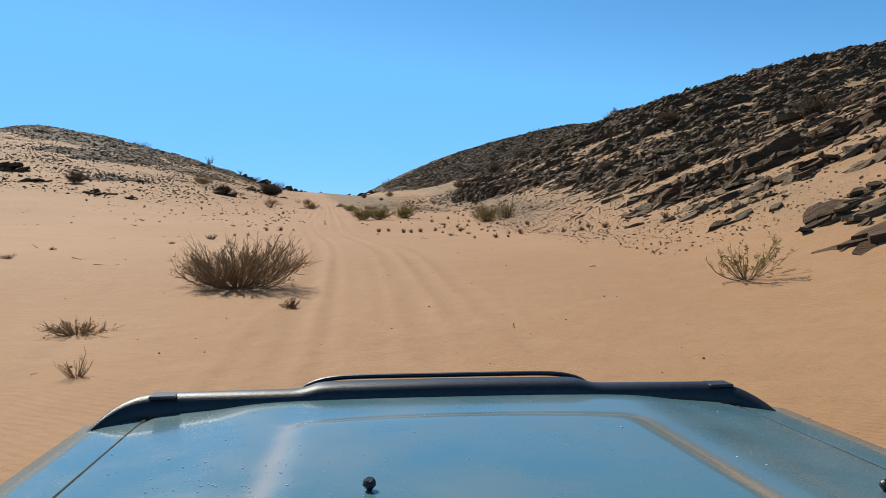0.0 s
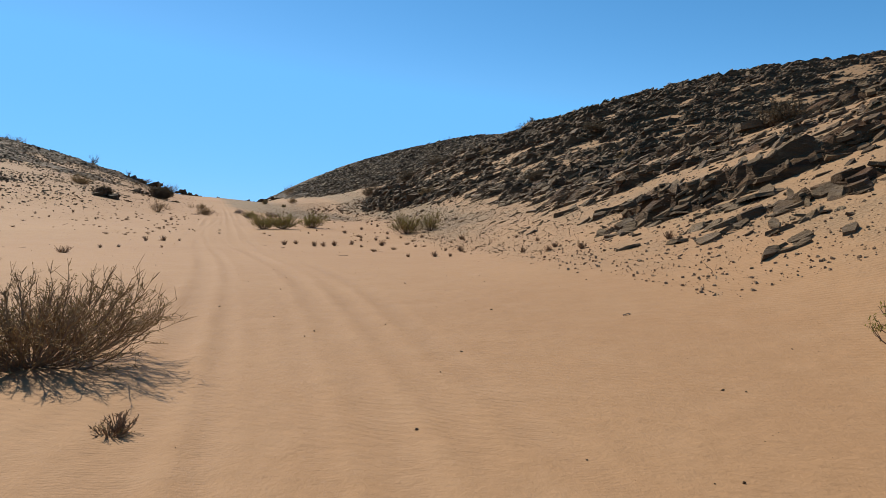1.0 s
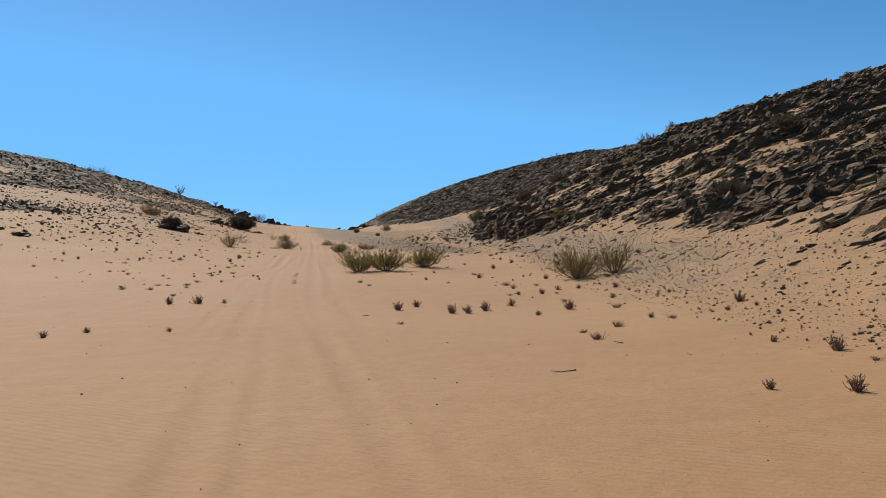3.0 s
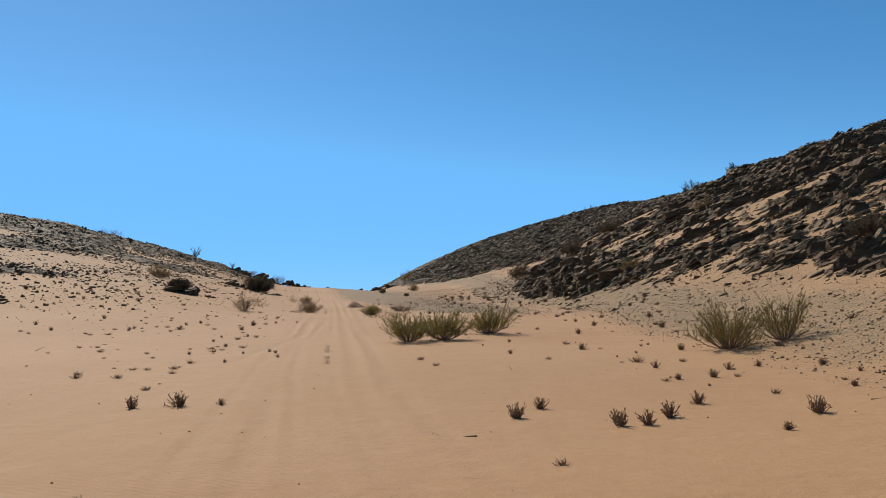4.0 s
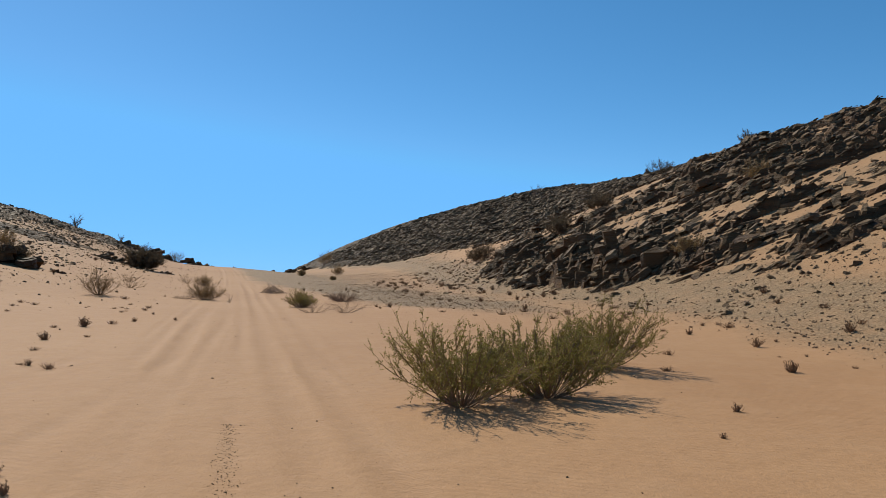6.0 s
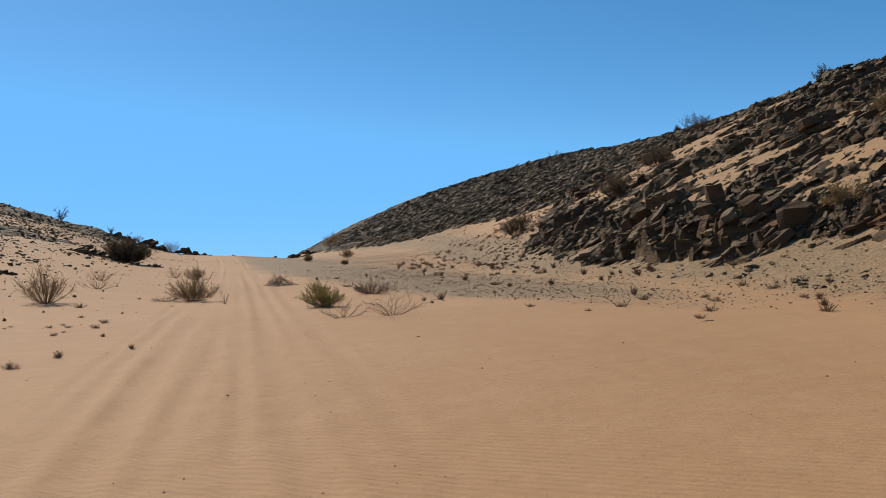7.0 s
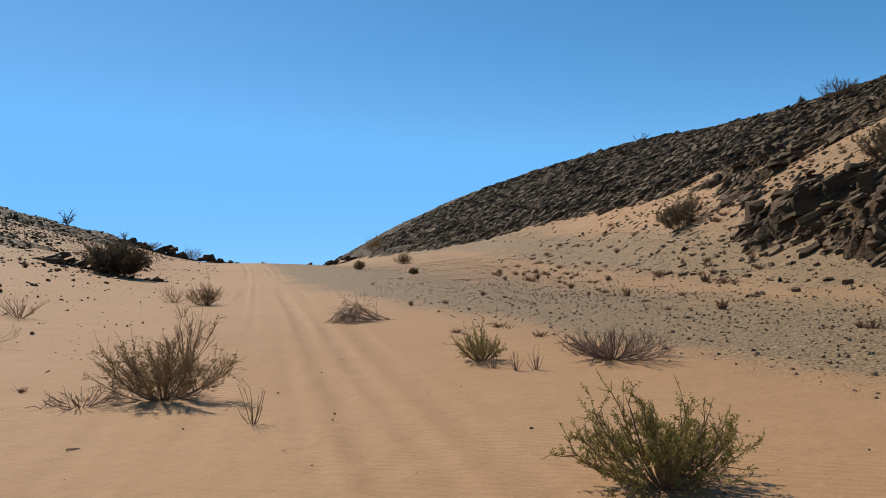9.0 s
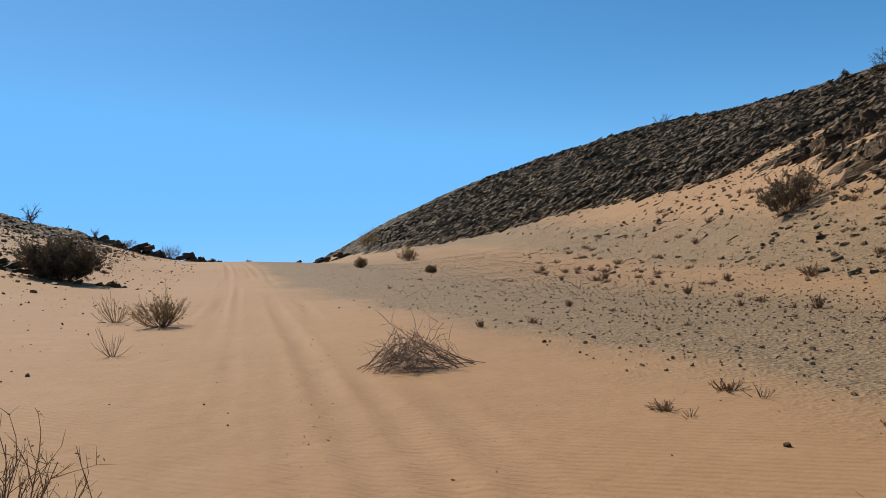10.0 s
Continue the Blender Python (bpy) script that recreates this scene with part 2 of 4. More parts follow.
def sand(x, y):
    """The sand sheet: valley floor, both hillsides, saddle and the land beyond."""
    u = x - axis(y)
    dr = soft_over(u - right_foot(y), 1.1)
    kr = along(y, ((-60, 0.35), (0, 0.67), (20, 0.74), (40, 0.80), (55, 0.66), (74, 0.95), (85, 0.97), (100, 1.01), (118, 0.86), (135, 0.87),
                   (150, 0.84), (163, 0.92), (180, 1.03), (205, 0.90), (260, 0.22)))
    bend = along(y, ((0, 53), (60, 40.4), (90, 49.2), (120, 42.4), (145, 56.7), (165, 37.7), (190, 28)))
    hr = kr * (0.6 * bend * (1 - np.exp(-dr / bend)) - 0.0022 * np.clip(dr - 42, 0, 120) ** 2)
    dl = soft_over(-u - along(y, ((0, 6.0), (60, 6.0), (80, 4.0), (100, 4.5), (130, 6.0), (180, 5.0))), 2.0)
    kl = along(y, ((-40, 0.05), (20, 0.06), (40, 0.03), (60, 0.21), (80, 0.53), (95, 0.63), (112, 0.78), (140, 0.95), (165, 0.96), (185, 0.91),
                   (215, 0.34), (260, 0.20)))
    hl = kl * (22 * (1 - np.exp(-dl / 55)) - 0.0012 * np.clip(dl - 45, 0, 120) ** 2 - 0.016 * np.clip(dl - 43, 0, 14) ** 2)
    wash = -1.15 * np.exp(-(((u - 10) / 5.5) ** 2)) * np.clip((y - 118) / 45, 0, 1)
    far = np.clip((np.hypot(x, y) - 60) / 60, 0, 1)
    wave = 0.10 * fractal(x * 0.11, y * 0.11, 3, 5) * np.clip((np.abs(u) - 2) / 6, 0, 1)
    return valley(y) + hr + hl + wash + wave + 0.35 * far * fractal(x * 0.05, y * 0.05, 2, 9) * np.clip((np.abs(u) - 20) / 20, 0, 1)


# ---- ground ----
def ruts(u, y):
    """Depth pressed into the sand by wheels, and how far a place is a rut."""
    depth, press = 0.0, 0.0
    for at, wide, deep, wander, seed in ((-0.82, 0.17, 0.020, 0.14, 21), (0.72, 0.17, 0.020, 0.14, 22), (-0.38, 0.12, 0.012, 0.3, 23), (-1.12, 0.13, 0.012, 0.3, 27),
                                         (1.25, 0.16, 0.016, 0.25, 24), (0.36, 0.09, 0.010, 0.35, 28), (-1.55, 0.11, 0.010, 0.4, 25), (2.1, 0.16, 0.010, 0.6, 26)):
        d = u - at - wander * rough(y * 0.06, y * 0 + at, seed)
        strength = np.clip(0.55 + 0.75 * fractal(y * 0.13, y * 0, 3, seed + 9), 0, 1.3)
        d = d + 0.035 * rough(y * 1.3, y * 0 + at, seed + 40) + 0.02 * rough(u * 3, y * 3.1, seed + 41)
        g = np.exp(-((d / wide) ** 4))
        rim = np.exp(-(((np.abs(d) - 1.7 * wide) / (0.5 * wide)) ** 2))
        depth = depth + strength * deep * (g - 0.45 * rim) * (1 + 0.35 * rough(u * 2.5, y * 1.6, seed + 3))
        press = press + g * strength
    # an older, fainter track that swings out over the western plain
    old = u - along(y, ((0, -3.0), (9, -4.1), (13, -4.9), (22, -5.0), (32, -5.3), (38, -4.4), (49, -2.6), (60, -1.2)))
    for at in (-0.7, 0.7):
        g = np.exp(-(((old - at + 0.1 * rough(y * 0.3, y * 0, 61)) / 0.16) ** 4)) * (y < 58) * np.clip(0.7 + 0.6 * rough(y * 0.2, y * 0 + at, 62), 0, 1)
        depth, press = depth + 0.016 * g, press + 0.7 * g
    deeper = 1 + 0.4 * np.clip((y - 45) / 20, 0, 1)
    return depth * deeper, np.clip(press, 0, 1)


def gravel_cover(x, y):
    """The grey gravel fan between the track and the eastern hill, and the stony foot of that hill."""
    u = x - axis(y)
    inner = along(y, ((60, 12.0), (70, 7.4), (75, 6.2), (80, 5.2), (86, 3.7), (92, 3.0), (105, 1.1), (120, 0.5), (150, 0.2), (175, 0.0), (195, -1.0)))
    inner = inner + 0.5 * rough(x * 0.5, y * 0.5, 17)
    edge = right_foot(y)
    core = 0.45 + 0.55 * np.exp(-(((u - inner - 3.6) / (4.2 + 0.04 * np.clip(y - 85, 0, 60))) ** 2))
    fan = core * np.clip((u - inner + 1.0) / 3.4, 0, 1) * np.clip((y - 64) / 14, 0, 1) * np.clip((edge + 3.5 - u) / 6.0, 0.55, 1)
    chute = np.clip(1.3 - np.abs(y - 118) / 14, 0, 1)
    band = np.clip(1.45 - np.abs(u - edge - 1.4) / 3.0, 0, 1) * np.clip((y - 14) / 6, 0, 1) * (0.40 + 0.34 * np.clip((y - 34) / 14, 0, 1))
    slope = np.clip((u - edge) / 3, 0, 1) * (0.52 - 0.36 * chute)
    left = np.clip((-u - 7) / 6, 0, 1) * np.clip((y - 66) / 20, 0, 1) * 0.42
    top = np.clip((y - 150) / 20, 0, 1) * 0.4 * np.clip((np.abs(u) - 1.0) / 2, 0, 1)
    return np.maximum.reduce([fan, band, slope, left, top])


def ground_height(x, y):
    u = x - axis(y)
    depth, press = ruts(u, y)
    return sand(x, y) - depth * (y < 215) * (y > -30)


def spread(fine, reach, first, last, growth):
    """Grid lines: fine within reach, then ever wider out to last."""
    out, step = [reach], first
    while out[-1] < last:
        step *= growth
        out.append(out[-1] + step)
    return np.concatenate([np.arange(0, reach, fine), out])


side = spread(0.085, 3.2, 0.09, 2600, 1.055)
us = np.concatenate([-side[:0:-1], side])
ahead = spread(0.18, 92, 0.19, 2900, 1.05)
behind = spread(0.5, 10, 0.6, 2500, 1.15)
ys = np.concatenate([-behind[:0:-1], ahead])
U, Y = np.meshgrid(us, ys)
X = U + axis(Y)
Z = ground_height(X, Y)
far = np.clip((np.hypot(X, Y - 80) - 260) / 500, 0, 1)
Z = Z * (1 - far) + 2.0 * far
press = ruts(U, Y)[1] * (Y < 215) * (Y > -30)
ground = grid_mesh("ground", X, Y, Z, SAND, None, (("gravel", gravel_cover(X, Y)), ("rut", press)))
tagged(ground, "orange wind-rippled desert sand with wheel tracks and grey gravel", "ground", kind="structure")


def ledge(q, sharp):
    """A saw: a slab's broken front, then its back that sinks away under the next slab."""
    f = q - np.floor(q)
    return np.where(f < sharp, f / sharp, 1 - (f - sharp) / (1 - sharp))


def blocks(p, q, seed):
    """Broken blocks, each with a height and a tilt of its own."""
    row = np.floor(q)
    p = p + 7.7 * lattice(row, row * 0, seed + 1)
    col = np.floor(p)
    fp, fq = p - col - 0.5, q - row - 0.5
    high, tilt, turn = lattice(col, row, seed + 2), lattice(col, row, seed + 3) - 0.5, lattice(col, row, seed + 4)
    crack = np.minimum(np.minimum(0.5 - np.abs(fp), 0.5 - np.abs(fq)) / 0.09, 1)
    return high + 0.5 * tilt * fp - 0.55 * turn * fq - 0.35 * (1 - crack)


def bedding(x, y, z):
    """Coordinates along and across the beds."""
    warp = 1.6 * fractal(x * 0.11, y * 0.11, 3, 31)
    return x + 0.25 * y + 0.8 * rough(x * 0.3, y * 0.3, 32), y - 0.30 * x + 0.9 * z + warp


def beds(x, y, z):
    p, q = bedding(x, y, z)
    a = ledge(q / 4.3 + 0.35 * rough(x * 0.12, y * 0.05, 33), 0.06)
    b = ledge(q / 1.3 + 0.6 * rough(x * 0.3, y * 0.1, 34), 0.10)
    return (0.22 * a + 0.22 * b + 0.13 * blocks(p / 3.2, q / 1.1, 60) + 0.16 * blocks(p / 1.4, q / 0.46, 70)
            + 0.13 * blocks(p / 0.7, q / 0.27, 80))


def right_rock(x, y):
    """The bedded rock of the eastern hill, which the sand half covers."""
    s = sand(x, y)
    u = x - axis(y) - right_foot(y)
    p, q = bedding(x, y, s)
    cover = 0.17 * fractal(p * 0.075, q * 0.22, 3, 41) + 0.34 * rough(p * 0.20, q * 0.85, 45) + 0.46 * rough(p * 0.5, q * 2.1, 46) + 0.22 * rough(p * 1.1, q * 3.6, 44)
    start = along(y, ((0, 2.5), (25, 1.5), (31, 3.2), (38, 3.8), (48, 4.6), (58, 4.6), (66, 4.0), (71, 2.6), (76, 0.9), (80, 0.2), (84, 0.7), (90, 1.2), (97, 2.5), (104, 5.5), (118, 9.5), (130, 6.5), (142, 3.0), (155, 0.4), (175, -1.2)))
    edge = np.clip((u - start) / 1.5, -1, 1)
    # the low cliff, broken into upright blocks along its front
    front = u - start - 0.7 * lattice(np.floor(y / 0.75), np.floor(y * 0), 48) - 0.35 * rough(y * 0.5, y * 0, 49)
    tall = along(y, ((60, 0.0), (72, 0.2), (75, 0.6), (77, 1.3), (79, 1.5), (81, 1.4), (83, 0.5), (84, 0.4), (86, 0.3), (88, 0.7), (91, 0.7), (93, 0.25), (95, 0.3), (98, 0.1), (104, 0.0)))
    wall = tall * (0.55 * (front > 0.2) + 0.25 * (front > 0.75 + 0.6 * lattice(np.floor(y / 0.9), np.floor(y * 0), 50)) + 0.2 * (front > 1.7)) * np.clip(1 - (u - start - 1.4) / 3, 0, 1)
    far = np.clip((y - 118) / 20, 0, 1)
    near = 1 - np.clip((y - 30) / 20, 0, 1)
    lift = -0.85 + 0.17 * far + 0.12 * np.clip((u - 6) / 14, 0, 1) * (1 - far) + 0.34 * edge + cover * (1 - 0.6 * far) + 0.25 * far - 0.20 * near
    lift = lift - 0.70 * np.exp(-(((y - 97 + 0.3 * (u - 9)) / 4.6) ** 2) - (((u - 9.0) / 5.5) ** 2))
    high = np.clip(1.15 - 0.006 * np.clip(u, 0, 80), 0.7, 1.2)
    return s + lift + beds(x, y, s) * high * (1 - 0.4 * far) + wall * (1 + 0.2 * rough(x * 0.8, y * 0.8, 47)) - 1.2 * np.clip(-edge, 0, 1)


def left_rock(x, y):
    s = sand(x, y)
    u = -(x - axis(y))
    cover = 0.62 * fractal(x * 0.085 + 3, y * 0.085, 3, 51) + 0.22 * rough(x * 0.5, y * 0.5, 55)
    start = along(y, ((70, 24.0), (86, 14.0), (95, 11.0), (105, 9.0), (120, 9.0), (150, 9.0), (175, 7.0), (190, 6.0)))
    edge = np.clip((u - start) / 5, -1, 1)
    high = np.clip((u - 18) / 16, 0, 1) * np.clip((y - 95) / 30, 0, 1)
    return s - 1.12 + 0.30 * np.clip((y - 125) / 30, 0, 1) * np.clip((u - 8) / 8, 0, 1) + 0.42 * edge + cover + 0.60 * high - 0.5 * np.clip((u - 36) / 14, 0, 1) * np.clip((150 - y) / 30, 0, 1) + 0.85 * beds(-x, y, s)


def rock_sheet(name, height, u0, u1, y0, y1, step, material, label):
    uu, yy = np.meshgrid(np.concatenate([np.arange(u0, u0 + (u1 - u0) * 0.4, step), np.arange(u0 + (u1 - u0) * 0.4, u1, step * 1.8)]),
                         np.concatenate([np.arange(y0, min(y1, 112), step * 0.85), np.arange(min(y1, 112), y1, step * 1.25)]))
    xx = uu + axis(yy)
    zz = height(xx, yy)
    above = zz > sand(xx, yy) - 0.42
    keep = above[:-1, :-1] | above[1:, :-1] | above[:-1, 1:] | above[1:, 1:]
    keep &= ~((yy[:-1, :-1] > y1 - 2) | (yy[:-1, :-1] < y0 + 1))
    return tagged(grid_mesh(name, xx, yy, zz, material, keep, smooth=False), label, "rock outcrop", kind="structure")


rock_sheet("hillside_east", right_rock, 6.5, 95, 2, 124, 0.21, ROCK, "dark brown bedded rock ledges half buried in sand")
rock_sheet("hillside_spur", right_rock, 14, 95, 119.5, 198, 0.24, SPUR_ROCK, "dark grey bedded rock of the far spur")
rock_sheet("hillside_west", left_rock, -80, -5, 66, 215, 0.34, ROCK, "dark broken rock on a sandy hillside")


# ---- loose rock ----
def rest(x, y):
    """The height of whatever lies on top at a place: sand or rock."""
    x, y = np.asarray(x, float), np.asarray(y, float)
    u = x - axis(y)
    top = ground_height(x, y)
    return np.where((u > 6) & (y < 190), np.maximum(top, right_rock(x, y)), np.where((u < -6) & (y > 66), np.maximum(top, left_rock(x, y)), top))


def slab_rings(rng, count, sides=6):
    """Irregular six-sided plates: their corners, one metre across, lying flat; shape (count, 12, 3)."""
    a = (np.arange(sides) + rng.uniform(-0.32, 0.32, (count, sides))) * 2 * np.pi / sides
    r = rng.uniform(0.32, 0.58, (count, sides))
    top = np.stack([r * np.cos(a), r * np.sin(a), 0.5 + rng.uniform(-0.12, 0.12, (count, sides))], -1)
    low = top * (1.12, 1.12, 0) + rng.uniform(-0.06, 0.06, (count, sides, 3))
    low[..., 2] = -0.5 + rng.uniform(-0.1, 0.1, (count, sides))
    return np.concatenate([low, top], 1)


def slab_quads(count, sides=6, closed=True):
    """The faces of such plates: six walls, and two quads for each of the two caps."""
    one = [[k, (k + 1) % sides, sides + (k + 1) % sides, sides + k] for k in range(sides)]
    one += [[6, 7, 8, 9], [6, 9, 10, 11], [3, 2, 1, 0], [5, 4, 3, 0]][: 4 if closed else 2]
    return (np.array(one)[None] + (np.arange(count) * 2 * sides)[:, None, None]).reshape(-1, 4)


def turns(rng, count, dip, wild, any_way=False):
    """Turning matrices: the bedding's dip with some disorder; long sides run up the slope, or any way."""
    spin = rng.uniform(0, 2 * np.pi, count) if any_way else rng.normal(0.15, 0.45, count)
    tx, ty = rng.normal(0, wild, count), rng.normal(-dip, wild, count)
    c, s, o, i = np.cos, np.sin, np.zeros(count), np.ones(count)
    rz = np.stack([c(spin), -s(spin), o, s(spin), c(spin), o, o, o, i], -1).reshape(-1, 3, 3)
    rx = np.stack([i, o, o, o, c(tx), -s(tx), o, s(tx), c(tx)], -1).reshape(-1, 3, 3)
    ry = np.stack([c(ty), o, s(ty), o, i, o, -s(ty), o, c(ty)], -1).reshape(-1, 3, 3)
    return rz @ ry @ rx


def loose_slabs(name, label, rng, x, y, wide, thick, dip, wild, material, sink=0.2, slim=(0.35, 0.8), any_way=False):
    count = len(x)
    v = slab_rings(rng, count) * np.stack([wide, wide * rng.uniform(*slim, count), thick], -1)[:, None]
    v = np.einsum("nij,nkj->nki", turns(rng, count, dip, wild, any_way), v)
    v += np.stack([x, y, rest(x, y) + thick * (0.5 - sink)], -1)[:, None]
    ob = build(name, v.reshape(-1, 3), slab_quads(count, closed=False), [], material)
    return tagged(ob, label, "stones", kind="stuff")


rng = np.random.default_rng(11)
# the rubble of flat slabs on the eastern hillside
n = 170000
ry = 12 + 150 * rng.random(n) ** 1.15
rd = 0.5 + 46 * rng.random(n) ** 1.25
rx = axis(ry) + right_foot(ry) + rd
rocky = right_rock(rx, ry) > sand(rx, ry) - 0.42 * rng.random(n)
gully = (np.abs(ry - 112) < 11) & (rd < 11)
some = (rocky & (rng.random(n) < 0.62)) | ((rng.random(n) < np.where(rd > 6, 0.13, 0.05)) & (ry > 18) & (rd > 1.5)) & ~(gully & (rng.random(n) < 0.35))
rx, ry = rx[some], ry[some]
size = (0.12 + 0.78 * rng.random(len(rx)) ** 3.6) * np.where(rocky[some], 1.0, 0.5)
loose_slabs("slab_rubble", "dark flat broken rock slabs strewn over the hillside", rng, rx, ry, size, size * rng.uniform(0.07, 0.20, len(rx)), 0.44, 0.20, SLAB, slim=(0.25, 0.65))
# the pebbly dark spur beside the saddle
n = 48000
ry = 121 + 61 * rng.random(n)
rx = axis(ry) + right_foot(ry) + 2 + 40 * rng.random(n)
some = right_rock(rx, ry) > sand(rx, ry) - 0.4
rx, ry = rx[some], ry[some]
size = 0.16 + 0.9 * rng.random(len(rx)) ** 4.5
half = rng.random(len(rx)) < 0.72
for text, pick, stone in (("dark grey rubble covering the far spur", half, DARK_SLAB), ("grey topped flat slabs on the far spur", ~half, SLAB)):
    loose_slabs("spur_rubble", text, rng, rx[pick], ry[pick], size[pick], size[pick] * rng.uniform(0.08, 0.22, pick.sum()), 0.42, 0.2, stone, slim=(0.2, 0.6))
# stones of the gravel fan and of the hill's foot
n = 130000
ry = 16 + 118 * rng.random(n)
rd = rng.normal(-1.2, 4.8, n)
rx = axis(ry) + right_foot(ry) + rd
some = (gravel_cover(rx, ry) > 0.22 + 0.45 * rng.random(n)) | ((np.abs(rd - 2.6) < 3.2) & (ry < 74) & (rng.random(n) < 0.6))
rx, ry = rx[some], ry[some]
size = (0.016 + 0.07 * rng.random(len(rx)) ** 6) * np.where(ry > 70, 0.9, 1.0)
loose_slabs("gravel_stones", "small grey and brown stones on the sand", rng, rx, ry, size, size * rng.uniform(0.3, 0.7, len(rx)), 0.1, 0.3, GRAVEL, any_way=True)
# broken flat stones between the gravel and the hill
n = 9000
ry = 58 + 48 * rng.random(n)
rd = -0.6 + 8.0 * rng.random(n) ** 1.2
rx = axis(ry) + right_foot(ry) + rd
some = rough((rx + 0.25 * ry) * 0.35, (ry - 0.3 * rx) * 0.7, 87) + 0.08 * rd + 0.8 * rng.random(n) > 0.62
rx, ry = rx[some], ry[some]
size = 0.03 + 0.30 * rng.random(len(rx)) ** 8
loose_slabs("hill_foot_stones", "dark flat stones lying below the cliff", rng, rx, ry, size, size * rng.uniform(0.15, 0.4, len(rx)), 0.15, 0.3, SLAB, any_way=True)
# stones strewn down the sandy chute between the hill and the spur
n = 5200
ry = 86 + 40 * rng.random(n)
rd = -2.5 + 14 * rng.random(n)
rx = axis(ry) + right_foot(ry) + rd
some = rough((rx + 0.25 * ry) * 0.25, (ry - 0.3 * rx) * 0.5, 99) + 0.05 * rd + 0.7 * rng.random(n) > 0.55
rx, ry = rx[some], ry[some]
size = 0.04 + 0.28 * rng.random(len(rx)) ** 6
loose_slabs("chute_stones", "brown stones strewn down the sandy slope", rng, rx, ry, size, size * rng.uniform(0.15, 0.45, len(rx)), 0.2, 0.3, SLAB, any_way=True)
# single stones along the hill's foot
n = 2400
ry = 17 + 60 * rng.random(n)
rd = rng.normal(2.2, 1.3, n) + 0.9 * rough(ry * 0.2, ry * 0, 86)
rx = axis(ry) + right_foot(ry) + rd
size = 0.025 + 0.13 * rng.random(n) ** 9
loose_slabs("foot_stones", "tan and grey stones lying on the sand below the hill", rng, rx, ry, size, size * rng.uniform(0.2, 0.5, n), 0.1, 0.3, SLAB, any_way=True)
# crumbs of stone and stem over the western sand slope and hillside
n = 11000
ry = 32 + 122 * rng.random(n)
rx = axis(ry) - 3 - 42 * rng.random(n) ** 1.4
some = (sand(rx, ry) - valley(ry) > 0.05 + 0.9 * rng.random(n)) & (rough(rx * 0.25, ry * 0.25, 91) + 0.6 * rng.random(n) > 0.05)
rx, ry = rx[some], ry[some]
size = 0.025 + 0.09 * rng.random(len(rx)) ** 7 + 0.07 * np.clip((ry - 90) / 40, 0, 1) * rng.random(len(rx))
loose_slabs("western_stones", "small dark stones strewn on the sandy slope", rng, rx, ry, size, size * rng.uniform(0.35, 0.8, len(rx)), 0.1, 0.3, SLAB, any_way=True)

# broken rock of the western hill
n = 44000
ry = 70 + 118 * rng.random(n)
rx = axis(ry) - 9 - 58 * rng.random(n)
some = left_rock(rx, ry) > sand(rx, ry) - 0.55 * rng.random(n)
rx, ry = rx[some], ry[some]
size = 0.07 + 0.36 * rng.random(len(rx)) ** 4
loose_slabs("western_rubble", "dark broken rock strewn over the western hillside", rng, rx, ry, size, size * rng.uniform(0.2, 0.5, len(rx)), -0.2, 0.3, DARK_SLAB)
# stones and dry crumbs all over the western slope
n = 46000
ry = 66 + 100 * rng.random(n)
rx = axis(ry) - 6 - 60 * rng.random(n) ** 1.2
some = (fractal(rx * 0.12, ry * 0.12, 3, 97) + 0.9 * rng.random(n) > 0.35) & (sand(rx, ry) - valley(ry) > 0.6 + 1.2 * rng.random(n))
rx, ry = rx[some], ry[some]
size = 0.045 + 0.30 * rng.random(len(rx)) ** 4.5
loose_slabs("slope_stones", "brown stones dotting the western slope", rng, rx, ry, size, size * rng.uniform(0.15, 0.45, len(rx)), -0.1, 0.3, SLAB, any_way=True)
# pebbles that the wheels laid bare along the track
n = 1500
ry = np.concatenate([38 + 26 * rng.random(n // 2), 66 + 26 * rng.random(n - n // 2)])
rx = axis(ry) + 0.25 + 0.5 * rough(ry * 0.1, ry * 0, 88) + rng.normal(0, 0.16, n) + 1.3 * (rng.random(n) < 0.3)
some = rough(rx * 0.6, ry * 0.25, 89) > -0.05
rx, ry = rx[some], ry[some]
size = 0.005 + 0.014 * rng.random(len(rx)) ** 4
loose_slabs("track_pebbles", "small brown pebbles along the wheel track", rng, rx, ry, size, size * 0.6, 0.0, 0.3, GRAVEL, any_way=True)
for py, long in ((50.9, 2.4), (47.9, 1.8)):
    n = 520
    ry = py + long * rng.uniform(-0.5, 0.5, n)
    rx = axis(ry) + 0.16 + rng.normal(0, 0.05, n)
    size = 0.005 + 0.009 * rng.random(n) ** 3
    loose_slabs("bared_pebbles", "patch of dark pebbles laid bare in the wheel track", rng, rx, ry, size, size * 0.6, 0.0, 0.3, SLAB, any_way=True)
# crumbs and bits of stem scattered over the open sand
n = 5200
ry = 3 + 100 * rng.random(n)
rx = axis(ry) + rng.normal(0, 7, n)
size = 0.006 + 0.026 * rng.random(n) ** 9
loose_slabs("sand_crumbs", "tiny dark crumbs scattered on the sand", rng, rx, ry, size, size * 0.5, 0.0, 0.3, SLAB, any_way=True)

